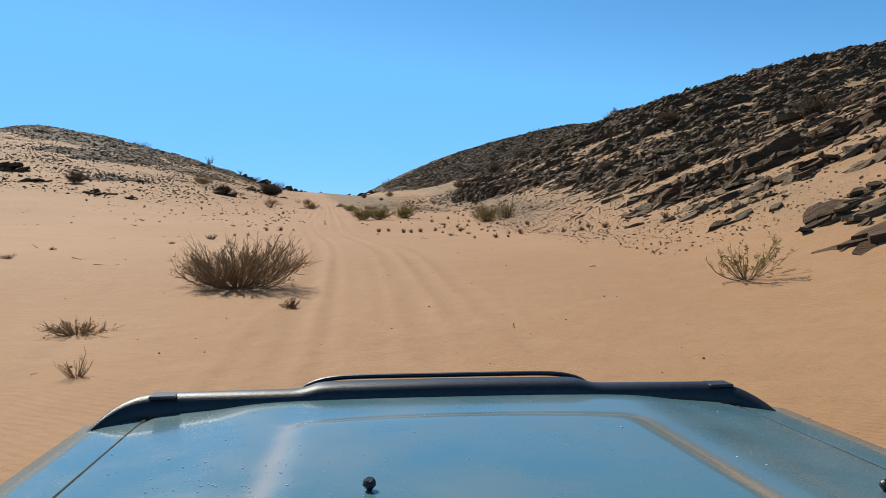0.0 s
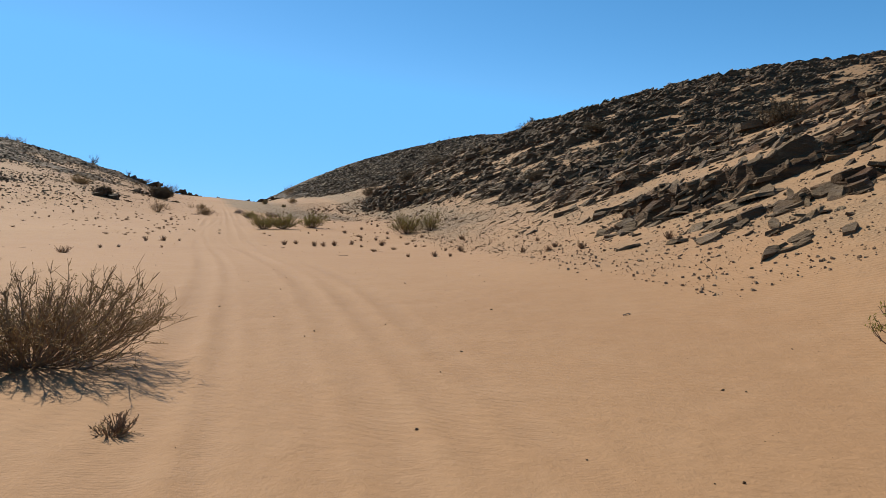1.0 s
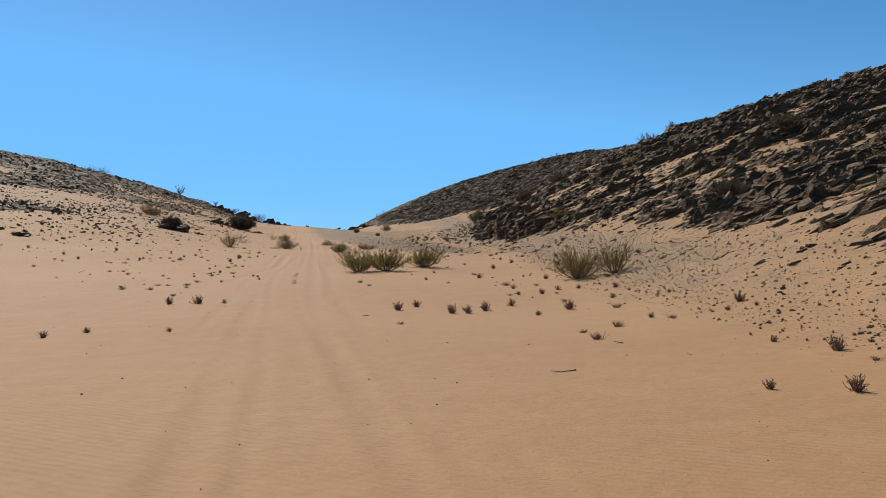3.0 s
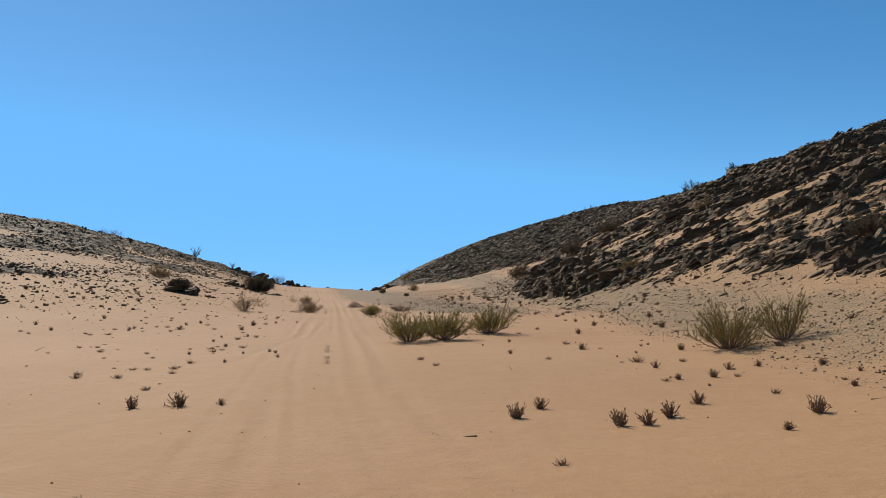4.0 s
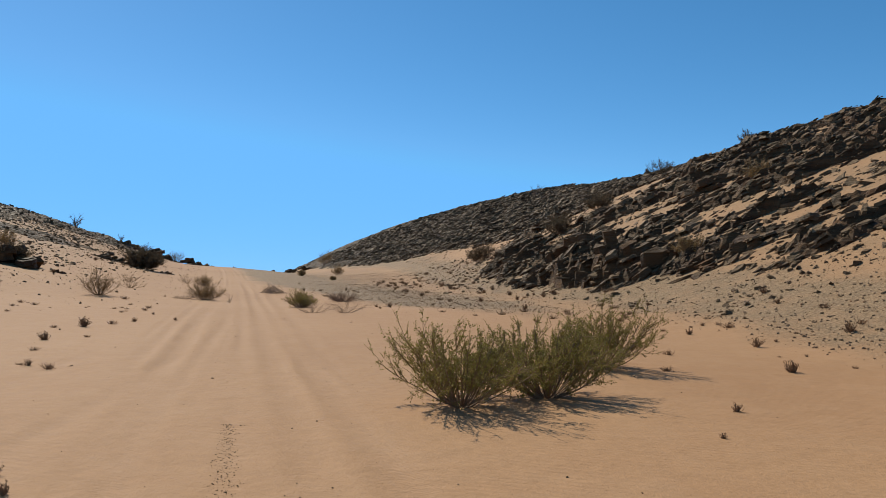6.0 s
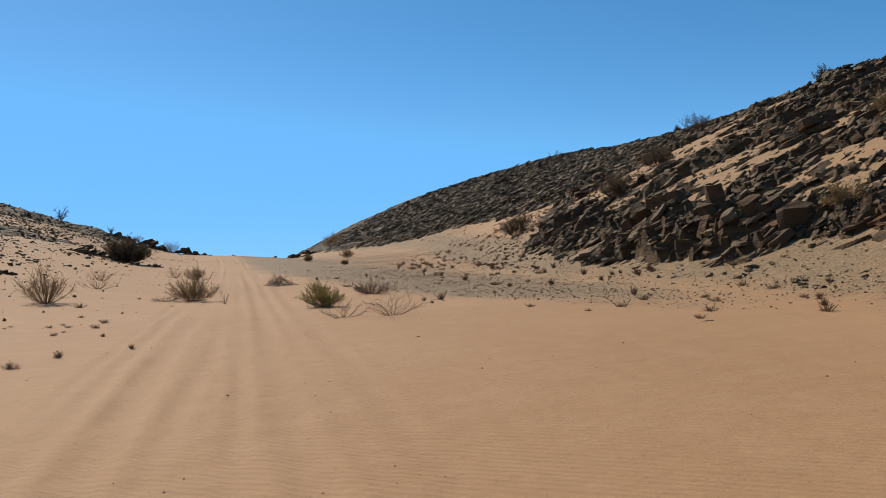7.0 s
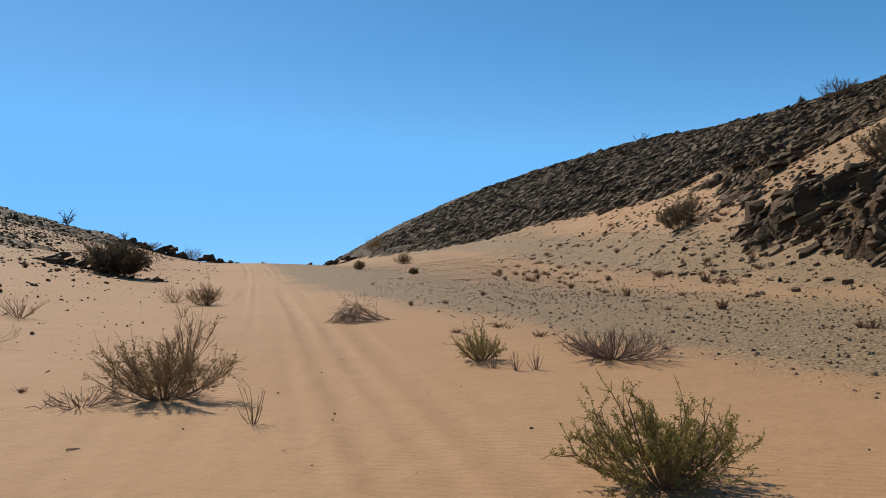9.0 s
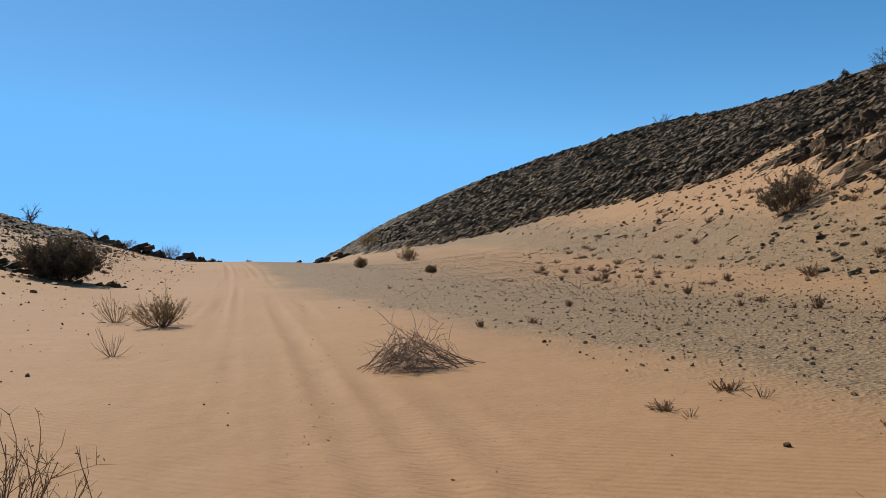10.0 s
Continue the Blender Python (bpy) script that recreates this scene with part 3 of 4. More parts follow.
# larger slabs and boulders that lie free
shapes = [build("slab_shape", slab_rings(rng, 1)[0], slab_quads(1), [], SLAB if k % 3 == 0 else DARK_SLAB) for k in range(14)]
slab_labels = ("flat dark grey rock slab tilted on the hillside", "brown broken rock block half buried in sand", "pale topped slate slab on the slope")
made = 0
while made < 280:
    y = 14 + 90 * rng.random() ** 1.1
    d = 1.6 + 22 * rng.random() ** 1.5
    x = float(axis(y) + right_foot(y) + d)
    if abs(y - 108) < 10 and d < 10 or right_rock(x, y) < sand(x, y) - 0.15:
        continue
    wide = 0.35 + 1.0 * rng.random() ** 2.8
    thick = wide * rng.uniform(0.10, 0.30)
    ob = shapes[made] if made < len(shapes) else new("rock_slab", shapes[made % len(shapes)].data)
    ob.name = "rock_slab"
    turn = Matrix(turns(rng, 1, 0.42, 0.18)[0].tolist()).to_4x4()
    ob.matrix_world = Matrix.Translation((x, y, float(rest(x, y)) + 0.22 * thick)) @ turn @ Matrix.Diagonal((wide, wide * rng.uniform(0.35, 0.8), thick, 1))
    tagged(ob, slab_labels[made % 3], "rock", "rock slabs of the hillside")
    made += 1


def outcrop(x, y, long, high, seed, layers=4, dip=0.38, label="dark layered rock outcrop rising from the sand", taper=0.22, sink=0.12, deep=0.42):
    """A ledge of stacked, tilted beds; each bed a plate of its own."""
    r = np.random.default_rng(seed)
    base = tagged(new("rock_outcrop"), label, "rock outcrop", "layered outcrops")
    base.matrix_world = pose(x, y, float(sand(x, y)) - 0.08)
    count = layers * 3
    shape = slab_rings(r, count)
    way = turns(r, count, dip, 0.10)
    for k in range(count):
        f = k / (count - 1)
        size = long * r.uniform(0.28, 0.62) * (1 - taper * f)
        thick = high * r.uniform(0.14, 0.34)
        v = (shape[k] * (size, size * r.uniform(0.5, 0.5 + deep), thick)) @ way[k].T
        px, py = r.normal(0, 0.26) * long, r.normal(0.0, 0.16) * long
        lift = float(sand(x + px, y + py) - sand(x, y))
        v += (px, py, lift + high * (-sink + 0.75 * f * math.exp(-(px * px + py * py) / (0.16 * long * long))))
        ob = build("rock_bed", v, slab_quads(1), [], ROCK if k % 3 else DARK_SLAB)
        ob.parent = base
    return base


for k, (x, y, long, high) in enumerate((
        (7.5, 12.6, 2.0, 0.55), (7.6, 15.2, 2.1, 0.32), (8.7, 15.9, 1.4, 0.3), (10.0, 20.8, 1.7, 0.5), (10.9, 19.2, 1.4, 0.6), (10.6, 26.2, 2.2, 0.8),
        (8.5, 27.4, 1.6, 0.75), (9.2, 19.7, 1.4, 0.28), (8.3, 20.3, 1.4, 0.25), (14.8, 26.4, 1.6, 0.6),
        (5.9, 72.2, 2.2, 0.5), (8.0, 81.8, 2.6, 1.0), (12.1, 84.8, 2.8, 1.1), (3.6, 95.6, 2.2, 0.9), (8.1, 72.2, 2.6, 0.7))):
    outcrop(x, y, long, high, 100 + k)
for k, (x, y, long, high) in enumerate((
        (-43.3, 77.0, 3.9, 1.3), (-38.0, 71.9, 2.6, 0.6), (-31.0, 68.0, 2.4, 0.5), (-27.3, 67.0, 1.7, 0.4), (-24.0, 84.6, 3.4, 1.5), (-27.0, 109.5, 3.0, 0.8), (-36.0, 178.5, 4.4, 1.9), (-40.5, 177.0, 5.0, 2.3), (-45.0, 176.0, 4.6, 1.9), (-33.6, 181.0, 3.0, 0.5), (-22.6, 109.3, 1.5, 0.4), (-22.8, 181.5, 3.4, 1.1), (-19.6, 180.0, 3.4, 1.5), (-16.6, 176.5, 3.0, 1.5))):
    outcrop(x, y, long * 1.1, high, 140 + k, 6, 0.22, "dark rock outcrop on the sandy western slope", 0.5, 0.15, 0.5)


outcrop(-9.12, 83.2, 0.34, 0.13, 171, 3, 0.1, "small dark lump of crumbled rock lying on the sand", 0.4, 0.0)


# the low cliff: upright broken blocks along the hill's foot
def cliff_block(x, y, wide, deep, high, seed, lift=0.0):
    r = np.random.default_rng(seed)
    v = slab_rings(r, 1)[0] * (wide * 1.25, deep * 1.25, high)
    v[6:, 2] += r.normal(0, 0.07, 6) * high
    ob = build("cliff_block", v, slab_quads(1), [], DARK_SLAB if seed % 3 else ROCK)
    ob.matrix_world = pose(x, y, float(sand(x, y)) + 0.5 * high - 0.2 + lift, r.normal(4, 7), r.normal(-20, 8), r.normal(10, 25))
    return tagged(ob, "tall dark broken rock block of a low cliff", "rock", "cliff blocks")


crng = np.random.default_rng(77)
for k in range(46):
    y = 74.5 + 9.0 * crng.random()
    tier = k % 4
    d = 1.3 + 0.55 * tier + 0.5 * crng.random() + 0.10 * abs(y - 81)
    if tier * 0.55 > 2.0 * (1 - 0.09 * abs(y - 81.0)):
        continue
    x = float(axis(y) + right_foot(y)) + d
    cliff_block(x, y, 0.4 + 0.6 * crng.random() ** 2, 0.3 + 0.4 * crng.random(), 0.25 + 0.45 * crng.random(), 900 + k, 0.40 * tier)
for k in range(6):
    y = 92.0 + 5.5 * crng.random()
    cliff_block(float(axis(y) + right_foot(y)) + 3.0 + 2.2 * crng.random(), y, 0.4 + 0.5 * crng.random(), 0.35 + 0.4 * crng.random(), 0.4 + 0.5 * crng.random(), 1050 + k)


# ---- plants ----
class Growth:
    """Gathers tapered stems and small leaves as plain arrays."""

    def __init__(self, seed):
        self.rng = np.random.default_rng(seed)
        self.clear()

    def clear(self):
        self.v, self.q, self.t, self.spots, self.count = [], [], [], [], 0

    def stem(self, points, r0, r1):
        points = np.asarray(points, float)
        k, o = len(points), self.count
        way = points[-1] - points[0]
        way = way / (math.sqrt(way @ way) + 1e-9)
        side = np.array((way[1] * 0.94 - way[2] * 0.17, way[2] * 0.31 - way[0] * 0.94, way[0] * 0.17 - way[1] * 0.31))
        side /= math.sqrt(side @ side) + 1e-9
        other = np.array((way[1] * side[2] - way[2] * side[1], way[2] * side[0] - way[0] * side[2], way[0] * side[1] - way[1] * side[0]))
        ring = np.stack([side, -0.5 * side + 0.866 * other, -0.5 * side - 0.866 * other])
        r = np.linspace(r0, r1, k)
        self.v.append((points[:, None] + r[:, None, None] * ring[None]).reshape(-1, 3))
        j = o + 3 * np.arange(k - 1)[:, None]
        a, b = np.arange(3)[None], np.array([[1, 2, 0]])
        self.q.append(np.stack([j + a, j + b, j + 3 + b, j + 3 + a], -1).reshape(-1, 4))
        self.t.append((o + 3 * k - 3, o + 3 * k - 2, o + 3 * k - 1))
        self.count += 3 * k

    def leaves(self, places, sizes):
        self.spots.append(np.column_stack([places, sizes]))

    def lay_leaves(self):
        s = np.concatenate(self.spots)
        n = len(s)
        a, b = self.rng.normal(size=(n, 3)), self.rng.normal(size=(n, 3))
        a /= np.linalg.norm(a, axis=1)[:, None]
        b = np.cross(a, b)
        b /= np.linalg.norm(b, axis=1)[:, None]
        p, z = s[:, :3], s[:, 3:]
        self.v.append(np.stack([p, p + z * (0.5 * a + 0.2 * b), p + z * a, p + z * (0.5 * a - 0.2 * b)], 1).reshape(-1, 3))
        self.q.append((self.count + np.arange(n)[:, None] * 4 + np.arange(4)[None]))
        self.count += 4 * n

    def path(self, p, d, length, steps, rise, wild):
        """A wandering line: it bends by chance and rises or sinks."""
        bends = self.rng.normal(0, wild, (steps, 3)) + (0, 0, rise)
        ways = np.asarray(d, float) + np.cumsum(bends, 0)
        ways *= (length / steps) / np.sqrt((ways * ways).sum(1))[:, None]
        return np.concatenate([[p], np.asarray(p, float) + np.cumsum(ways, 0)])

    def mesh(self, name, material, parent=None, kind=""):
        if self.spots:
            self.lay_leaves()
        if not self.v:
            return None
        ob = build(name, np.concatenate(self.v), np.concatenate(self.q), self.t, material)
        ob.parent = parent
        return tagged(ob, kind=kind)


def shrub(x, y, wide, high, seed, label, name="desert_shrub", category="shrub", group="desert shrubs", stems=26, twigs=7, leaves=0, leaf_size=0.03,
          flat=0.0, thick=0.010, wood=TWIG, foliage=LEAF, fine=TWIG, sprigs=0, rise=0.10, skew=0.0, single=True, crooked=0.09):
    """A desert shrub: stems that fan out from one crown, twigs on them and, where it is alive, small leaves."""
    main, thin, green = Growth(seed), Growth(seed + 1), Growth(seed + 2)
    r = main.rng
    thing = tagged(new(name), label, category, group)
    thing.matrix_world = pose(x, y, float(ground_height(x, y)) - 0.02, 0, 0, math.degrees(r.uniform(0, 6.28)) if not skew else 0)
    lobes = r.uniform(0.62, 1.22, 9)
    for k in range(stems):
        az = 2 * math.pi * (k + r.uniform(-0.4, 0.4)) / stems
        out = r.uniform(0.05, 1.0) ** 0.6
        lobe = float(np.interp((az % 6.283) / 6.283 * 9, np.arange(10), np.append(lobes, lobes[0])))
        reach = np.array([math.cos(az) * out * wide / 2 + skew * out, math.sin(az) * out * wide * 0.42, high * (math.sqrt(max(0.05, 1 - 0.80 * out * out)) * r.uniform(0.72, 1.05)) * (1 - flat * r.uniform(0.6, 1.0)) + 0.02])
        reach = reach * (0.5 + 0.5 * lobe, 0.5 + 0.5 * lobe, lobe)
        start = np.array([math.cos(az) * 0.06 * wide * out, math.sin(az) * 0.06 * wide * out, 0])
        length = np.linalg.norm(reach - start)
        line = main.path(start, (reach - start) / length + (0, 0, -rise * 2.0), length, 6, rise, crooked)
        line += np.linspace(0, 1, 7)[:, None] * (reach - line[-1])
        line[:, 2] = np.maximum(line[:, 2], 0.012)
        main.stem(line, thick * r.uniform(0.7, 1.2), thick * 0.3)
        if single:
            main.mesh("stem", wood, thing)
            main.clear()
        along_way = (line[-1] - line[0]) / length
        for _ in range(twigs):
            f = r.uniform(0.25, 1.0)
            i = min(int(f * 6), 5)
            p = line[i] + (line[i + 1] - line[i]) * (f * 6 - i)
            d = along_way + r.normal(0, 0.55, 3) + (0, 0, 0.35 * (1 - flat))
            tl = length * r.uniform(0.14, 0.34)
            t = thin.path(p, d / np.linalg.norm(d), tl, 2, 0.08 * (1 - flat), 0.16)
            t[:, 2] = np.maximum(t[:, 2], 0.01)
            thin.stem(t, thick * 0.42, thick * 0.16)
            spots = [t]
            for _ in range(sprigs):
                q = t[r.integers(1, 3)]
                d2 = (t[-1] - t[0]) / tl + r.normal(0, 0.6, 3) + (0, 0, 0.2)
                s = thin.path(q, d2 / np.linalg.norm(d2), tl * r.uniform(0.3, 0.6), 1, 0.05, 0.12)
                s[:, 2] = np.maximum(s[:, 2], 0.01)
                thin.stem(s, thick * 0.26, thick * 0.12)
                spots.append(s)
            if leaves:
                heads, tails = np.concatenate([s[:-1] for s in spots]), np.concatenate([s[1:] for s in spots])
                pick, g = r.integers(0, len(heads), leaves), r.uniform(0.1, 1.0, leaves)[:, None]
                green.leaves(heads[pick] + (tails[pick] - heads[pick]) * g + r.normal(0, 0.006, (leaves, 3)), leaf_size * r.uniform(0.6, 1.3, leaves))
    main.mesh("branchwork", wood, thing, "stuff")
    thin.mesh("twig_work", fine, thing, "stuff")
    green.mesh("foliage", foliage, thing, "stuff")
    return thing


def tuft(x, y, wide, high, seed, label="dark dried stub of a low desert plant", stems=22, tips=6, wood=STUB, name="dry_stub", group="dry stubs"):
    """A low dry tuft: short stiff stems with stubby finger tips, grown into one clump."""
    g = Growth(seed)
    r = g.rng
    for k in range(stems):
        az = r.uniform(0, 6.283)
        out = r.uniform(0.0, 0.55) * wide
        d = np.array([math.cos(az) * out * 1.1, math.sin(az) * out * 1.1, high * r.uniform(0.35, 1.0)])
        start = np.array([math.cos(az), math.sin(az), 0]) * out * 0.4 - (0, 0, 0.02)
        length = math.sqrt(d @ d)
        line = g.path(start, d / length, length, 3, 0.05, 0.2)
        g.stem(line, 0.022 * high + 0.003, 0.012 * high + 0.002)
        for _ in range(tips):
            p = line[r.integers(1, 4)]
            e = d / length + r.normal(0, 0.7, 3)
            g.stem([p, p + e / math.sqrt(e @ e) * high * r.uniform(0.08, 0.24)], 0.020 * high + 0.002, 0.006 * high + 0.001)
    return tagged(g.mesh(name, wood), label, "dry plant", group)


def bare_tree(x, y, high, seed, label="small leafless tree on the ridge", crown=DEADWOOD):
    """A stunted tree: a short bent trunk, limbs and bare twigs."""
    trunk, limbs, twigs = Growth(seed), Growth(seed + 1), Growth(seed + 2)
    r = trunk.rng
    thing = tagged(new("bare_tree"), label, "tree", "stunted trees")
    line = trunk.path((0, 0, -0.2), (r.normal(0, 0.12), r.normal(0, 0.1), 1), high * 0.5, 5, 0.05, 0.10)
    trunk.stem(line, 0.055 * high, 0.03 * high)
    for _ in range(9):
        p = line[r.integers(2, 6)]
        az = r.uniform(0, 6.283)
        d = np.array([math.cos(az), math.sin(az), r.uniform(0.3, 1.1)])
        a = limbs.path(p, d / np.linalg.norm(d), high * r.uniform(0.35, 0.55), 4, 0.12, 0.16)
        limbs.stem(a, 0.022 * high, 0.010 * high)
        for _ in range(9):
            q = a[r.integers(1, 5)]
            e = d / np.linalg.norm(d) + r.normal(0, 0.6, 3) + (0, 0, 0.2)
            twigs.stem(twigs.path(q, e / np.linalg.norm(e), high * r.uniform(0.12, 0.28), 3, 0.05, 0.2), 0.010 * high, 0.004 * high)
    trunk.mesh("trunk", BARK, thing)
    limbs.mesh("limb_work", BARK, thing, "stuff")
    twigs.mesh("crown", crown, thing, "stuff")
    thing.matrix_world = pose(x, y, float(rest(x, y)) - 0.1)
    return thing


def hill_bush(x, y, wide, high, seed, label, dark=DARK_LEAF, stems=34, leaves=26, leaf_size=0.08, twigs=8):
    thing = shrub(x, y, wide, high, seed, label, "hill_bush", "bush", "bushes on the slopes", stems, twigs, leaves, leaf_size, 0.0, 0.009, STUB, dark, STUB, 2, single=False)
    thing.location.z = float(rest(x, y)) - 0.08
    return thing


# the large shrubs beside the track
shrub(-3.50, 13.05, 2.3, 0.82, 201, "large dry brown shrub of fine twigs beside the track", stems=80, twigs=14, leaves=9, leaf_size=0.028, thick=0.012,
      wood=BARK, foliage=DRY_LEAF, sprigs=4, skew=0.001, flat=0.18, rise=0.2)
shrub(4.95, 12.5, 1.35, 0.66, 211, "small sparse shrub with olive green leaves on rippled sand", stems=18, twigs=6, leaves=10, leaf_size=0.042, thick=0.012, wood=BARK, sprigs=1)
shrub(-4.30, 8.98, 1.0, 0.24, 221, "low flattened clump of dry brown stems", stems=34, twigs=6, leaves=3, leaf_size=0.03, flat=0.45, wood=STUB, foliage=DRY_LEAF, fine=STUB, sprigs=1)
shrub(-5.6, 53.1, 2.3, 0.95, 226, "low green desert shrub with leafy shoots spreading over sand", stems=56, twigs=10, leaves=50, leaf_size=0.025, thick=0.010, wood=BARK, sprigs=3, flat=0.15)
shrub(-4.45, 53.7, 2.1, 1.05, 231, "large green desert shrub with many leafy shoots", stems=56, twigs=11, leaves=54, leaf_size=0.025, thick=0.012, wood=BARK, sprigs=3, flat=0.12)
shrub(-2.85, 56.7, 2.2, 0.92, 236, "green desert shrub with brownish shoots beside a larger one", stems=54, twigs=10, leaves=50, leaf_size=0.025, thick=0.012, wood=BARK, sprigs=3, foliage=LEAF)
shrub(2.65, 47.7, 2.5, 1.05, 241, "spreading green desert shrub at the foot of the hill", stems=60, twigs=10, leaves=32, leaf_size=0.026, thick=0.014, wood=BARK, sprigs=3)
shrub(3.95, 47.5, 1.8, 0.9, 246, "olive green shrub growing against another shrub", stems=40, twigs=9, leaves=30, leaf_size=0.026, thick=0.014, wood=BARK, sprigs=3)
shrub(-9.02, 74.55, 1.4, 0.58, 251, "compact green and brown shrub beside the track", stems=52, twigs=9, leaves=40, leaf_size=0.021, thick=0.011, wood=BARK, sprigs=3)
shrub(-9.50, 80.8, 1.0, 0.42, 256, "small rounded olive green shrub on the sand", stems=36, twigs=8, leaves=13, leaf_size=0.026, thick=0.008, wood=BARK, sprigs=2)
shrub(-7.65, 80.35, 1.95, 0.52, 261, "sprawling grey leafless shrub with many crooked stems", stems=58, twigs=9, leaves=1, leaf_size=0.02, flat=0.35, thick=0.012, wood=DEADWOOD, fine=DEADWOOD, foliage=DRY_LEAF, sprigs=2)


def brush_heap(x, y, wide, high, seed, label, count=80, core=0.16, thick=0.008, single=40):
    """Thrown-together brushwood: thin branches that lean on one another like a tent, and some that lie flat."""
    g, thin, r = Growth(seed), Growth(seed + 1), np.random.default_rng(seed)
    thing = tagged(new("dead_brushwood"), label, "dead branches", "dead brushwood")
    for k in range(count):
        az, far = r.uniform(0, 6.283), wide * r.uniform(0.25, 0.62)
        low = np.array([math.cos(az) * far, math.sin(az) * far * 0.8, 0.01])
        top = np.array([r.normal(-0.1, core) * wide, r.normal(0, 0.8 * core) * wide, high * r.uniform(0.4, 1.0) * math.exp(-1.2 * (far / wide) ** 2)])
        if k % 5 == 0:
            top[2] = 0.05
        d = top - low
        length = math.sqrt(d @ d) * r.uniform(0.8, 1.15)
        line = g.path(low, d / math.sqrt(d @ d), length, 5, 0.02, 0.12)
        line[:, 2] = np.maximum(line[:, 2], 0.01)
        g.stem(line, thick, 0.4 * thick)
        if k < single:
            g.mesh("branch", DEADWOOD, thing)
            g.clear()
        for _ in range(4):
            q, e = line[r.integers(1, 6)], d / length + r.normal(0, 0.5, 3)
            s = thin.path(q, e / math.sqrt(e @ e), 0.2 * wide * r.uniform(0.4, 1), 3, 0.0, 0.2)
            s[:, 2] = np.maximum(s[:, 2], 0.01)
            thin.stem(s, 0.004, 0.002)
    g.mesh("branchwork", DEADWOOD, thing, "stuff")
    thin.mesh("twig_work", DEADWOOD, thing, "stuff")
    thing.matrix_world = pose(x, y, float(ground_height(x, y)) - 0.01)


brush_heap(-11.55, 87.9, 1.5, 0.58, 276, "tent-like heap of dry grey brushwood beside the track", 95, 0.14, 0.0055)
shrub(-8.4, 70.75, 2.0, 0.55, 266, "dead leafless shrub with arched bare stems on the sand", "dead_brushwood", "dead branches", "dead brushwood", 26, 5, 0, flat=0.38, thick=0.0055, wood=DEADWOOD, fine=DEADWOOD, sprigs=1, rise=-0.06, crooked=0.38)
shrub(-7.25, 70.6, 2.5, 0.78, 271, "sprawling tangle of dead thin branches on the sand", "dead_brushwood", "dead branches", "dead brushwood", 30, 6, 0, flat=0.40, thick=0.0055, wood=DEADWOOD, fine=DEADWOOD, sprigs=1, rise=-0.05, crooked=0.36)
shrub(-13.5, 78.7, 1.7, 0.82, 281, "tall dry shrub with sparse yellow-brown leaves beside the track", stems=52, twigs=12, leaves=15, leaf_size=0.028, flat=0.15, thick=0.009, wood=BARK, foliage=DRY_LEAF, sprigs=3)
shrub(-14.3, 78.4, 1.3, 0.30, 286, "dead branches spreading over the sand", "dead_brushwood", "dead branches", "dead brushwood", 22, 5, 0, flat=0.45, thick=0.010, wood=DEADWOOD, fine=DEADWOOD, sprigs=1)
shrub(-13.95, 81.4, 1.2, 0.85, 291, "small dry brown shrub with bent stems", stems=24, twigs=7, leaves=4, leaf_size=0.022, thick=0.008, wood=BARK, foliage=DRY_LEAF, sprigs=2)
shrub(-16.75, 94.8, 1.5, 0.72, 296, "dense low shrub with yellow-brown foliage", stems=46, twigs=8, leaves=9, leaf_size=0.035, thick=0.010, wood=BARK, foliage=DRY_LEAF, sprigs=2)
shrub(-18.0, 95.6, 1.3, 0.62, 301, "thin pale grassy shrub beside a denser one", stems=24, twigs=5, leaves=1, leaf_size=0.03, thick=0.008, foliage=DRY_LEAF, sprigs=1)
shrub(-16.25, 90.1, 0.72, 0.50, 306, "few pale dry stalks on the sand", stems=14, twigs=2, leaves=0, thick=0.006)
shrub(-17.15, 76.3, 1.7, 1.02, 311, "dry yellow-brown shrub on the sand", stems=44, twigs=10, leaves=5, leaf_size=0.035, thick=0.011, foliage=DRY_LEAF, sprigs=2)
shrub(-17.9, 83.0, 1.8, 0.42, 316, "thin low pale shrub on the sand", stems=26, twigs=4, leaves=1, leaf_size=0.03, thick=0.007, foliage=DRY_LEAF, sprigs=1)
shrub(-19.2, 87.5, 1.2, 0.5, 318, "pale dry shrub below the rocks", stems=26, twigs=5, leaves=2, leaf_size=0.03, thick=0.008, foliage=DRY_LEAF, sprigs=1)
shrub(-12.2, 77.2, 0.5, 0.42, 321, "bare upright stalks beside the track", stems=8, twigs=3, leaves=1, leaf_size=0.02, thick=0.006, foliage=DRY_LEAF)
for k, (x, y, w, h) in enumerate(((-9.42, 80.05, 0.35, 0.26), (-9.15, 79.75, 0.25, 0.24), (-8.88, 79.72, 0.3, 0.34), (-8.45, 84.8, 0.42, 0.13), (-9.38, 84.3, 0.3, 0.08))):
    shrub(x, y, w, h, 330 + 3 * k, "few dry brown twigs standing in the sand", "dry_sprig", "dry plant", "dry sprigs", 9, 3, 0, thick=0.006, wood=DEADWOOD, fine=DEADWOOD)

shrub(-3.24, 6.75, 0.42, 0.20, 347, "small pale dry tuft of thin stems on rippled sand", "dry_sprig", "dry plant", "dry sprigs", 26, 3, 0, thick=0.005, single=False)
shrub(-2.24, 11.05, 0.36, 0.11, 349, "low brown dried clump on the sand", "dry_sprig", "dry plant", "dry sprigs", 30, 3, 2, 0.02, flat=0.3, thick=0.007, wood=STUB, foliage=DRY_LEAF, single=False)

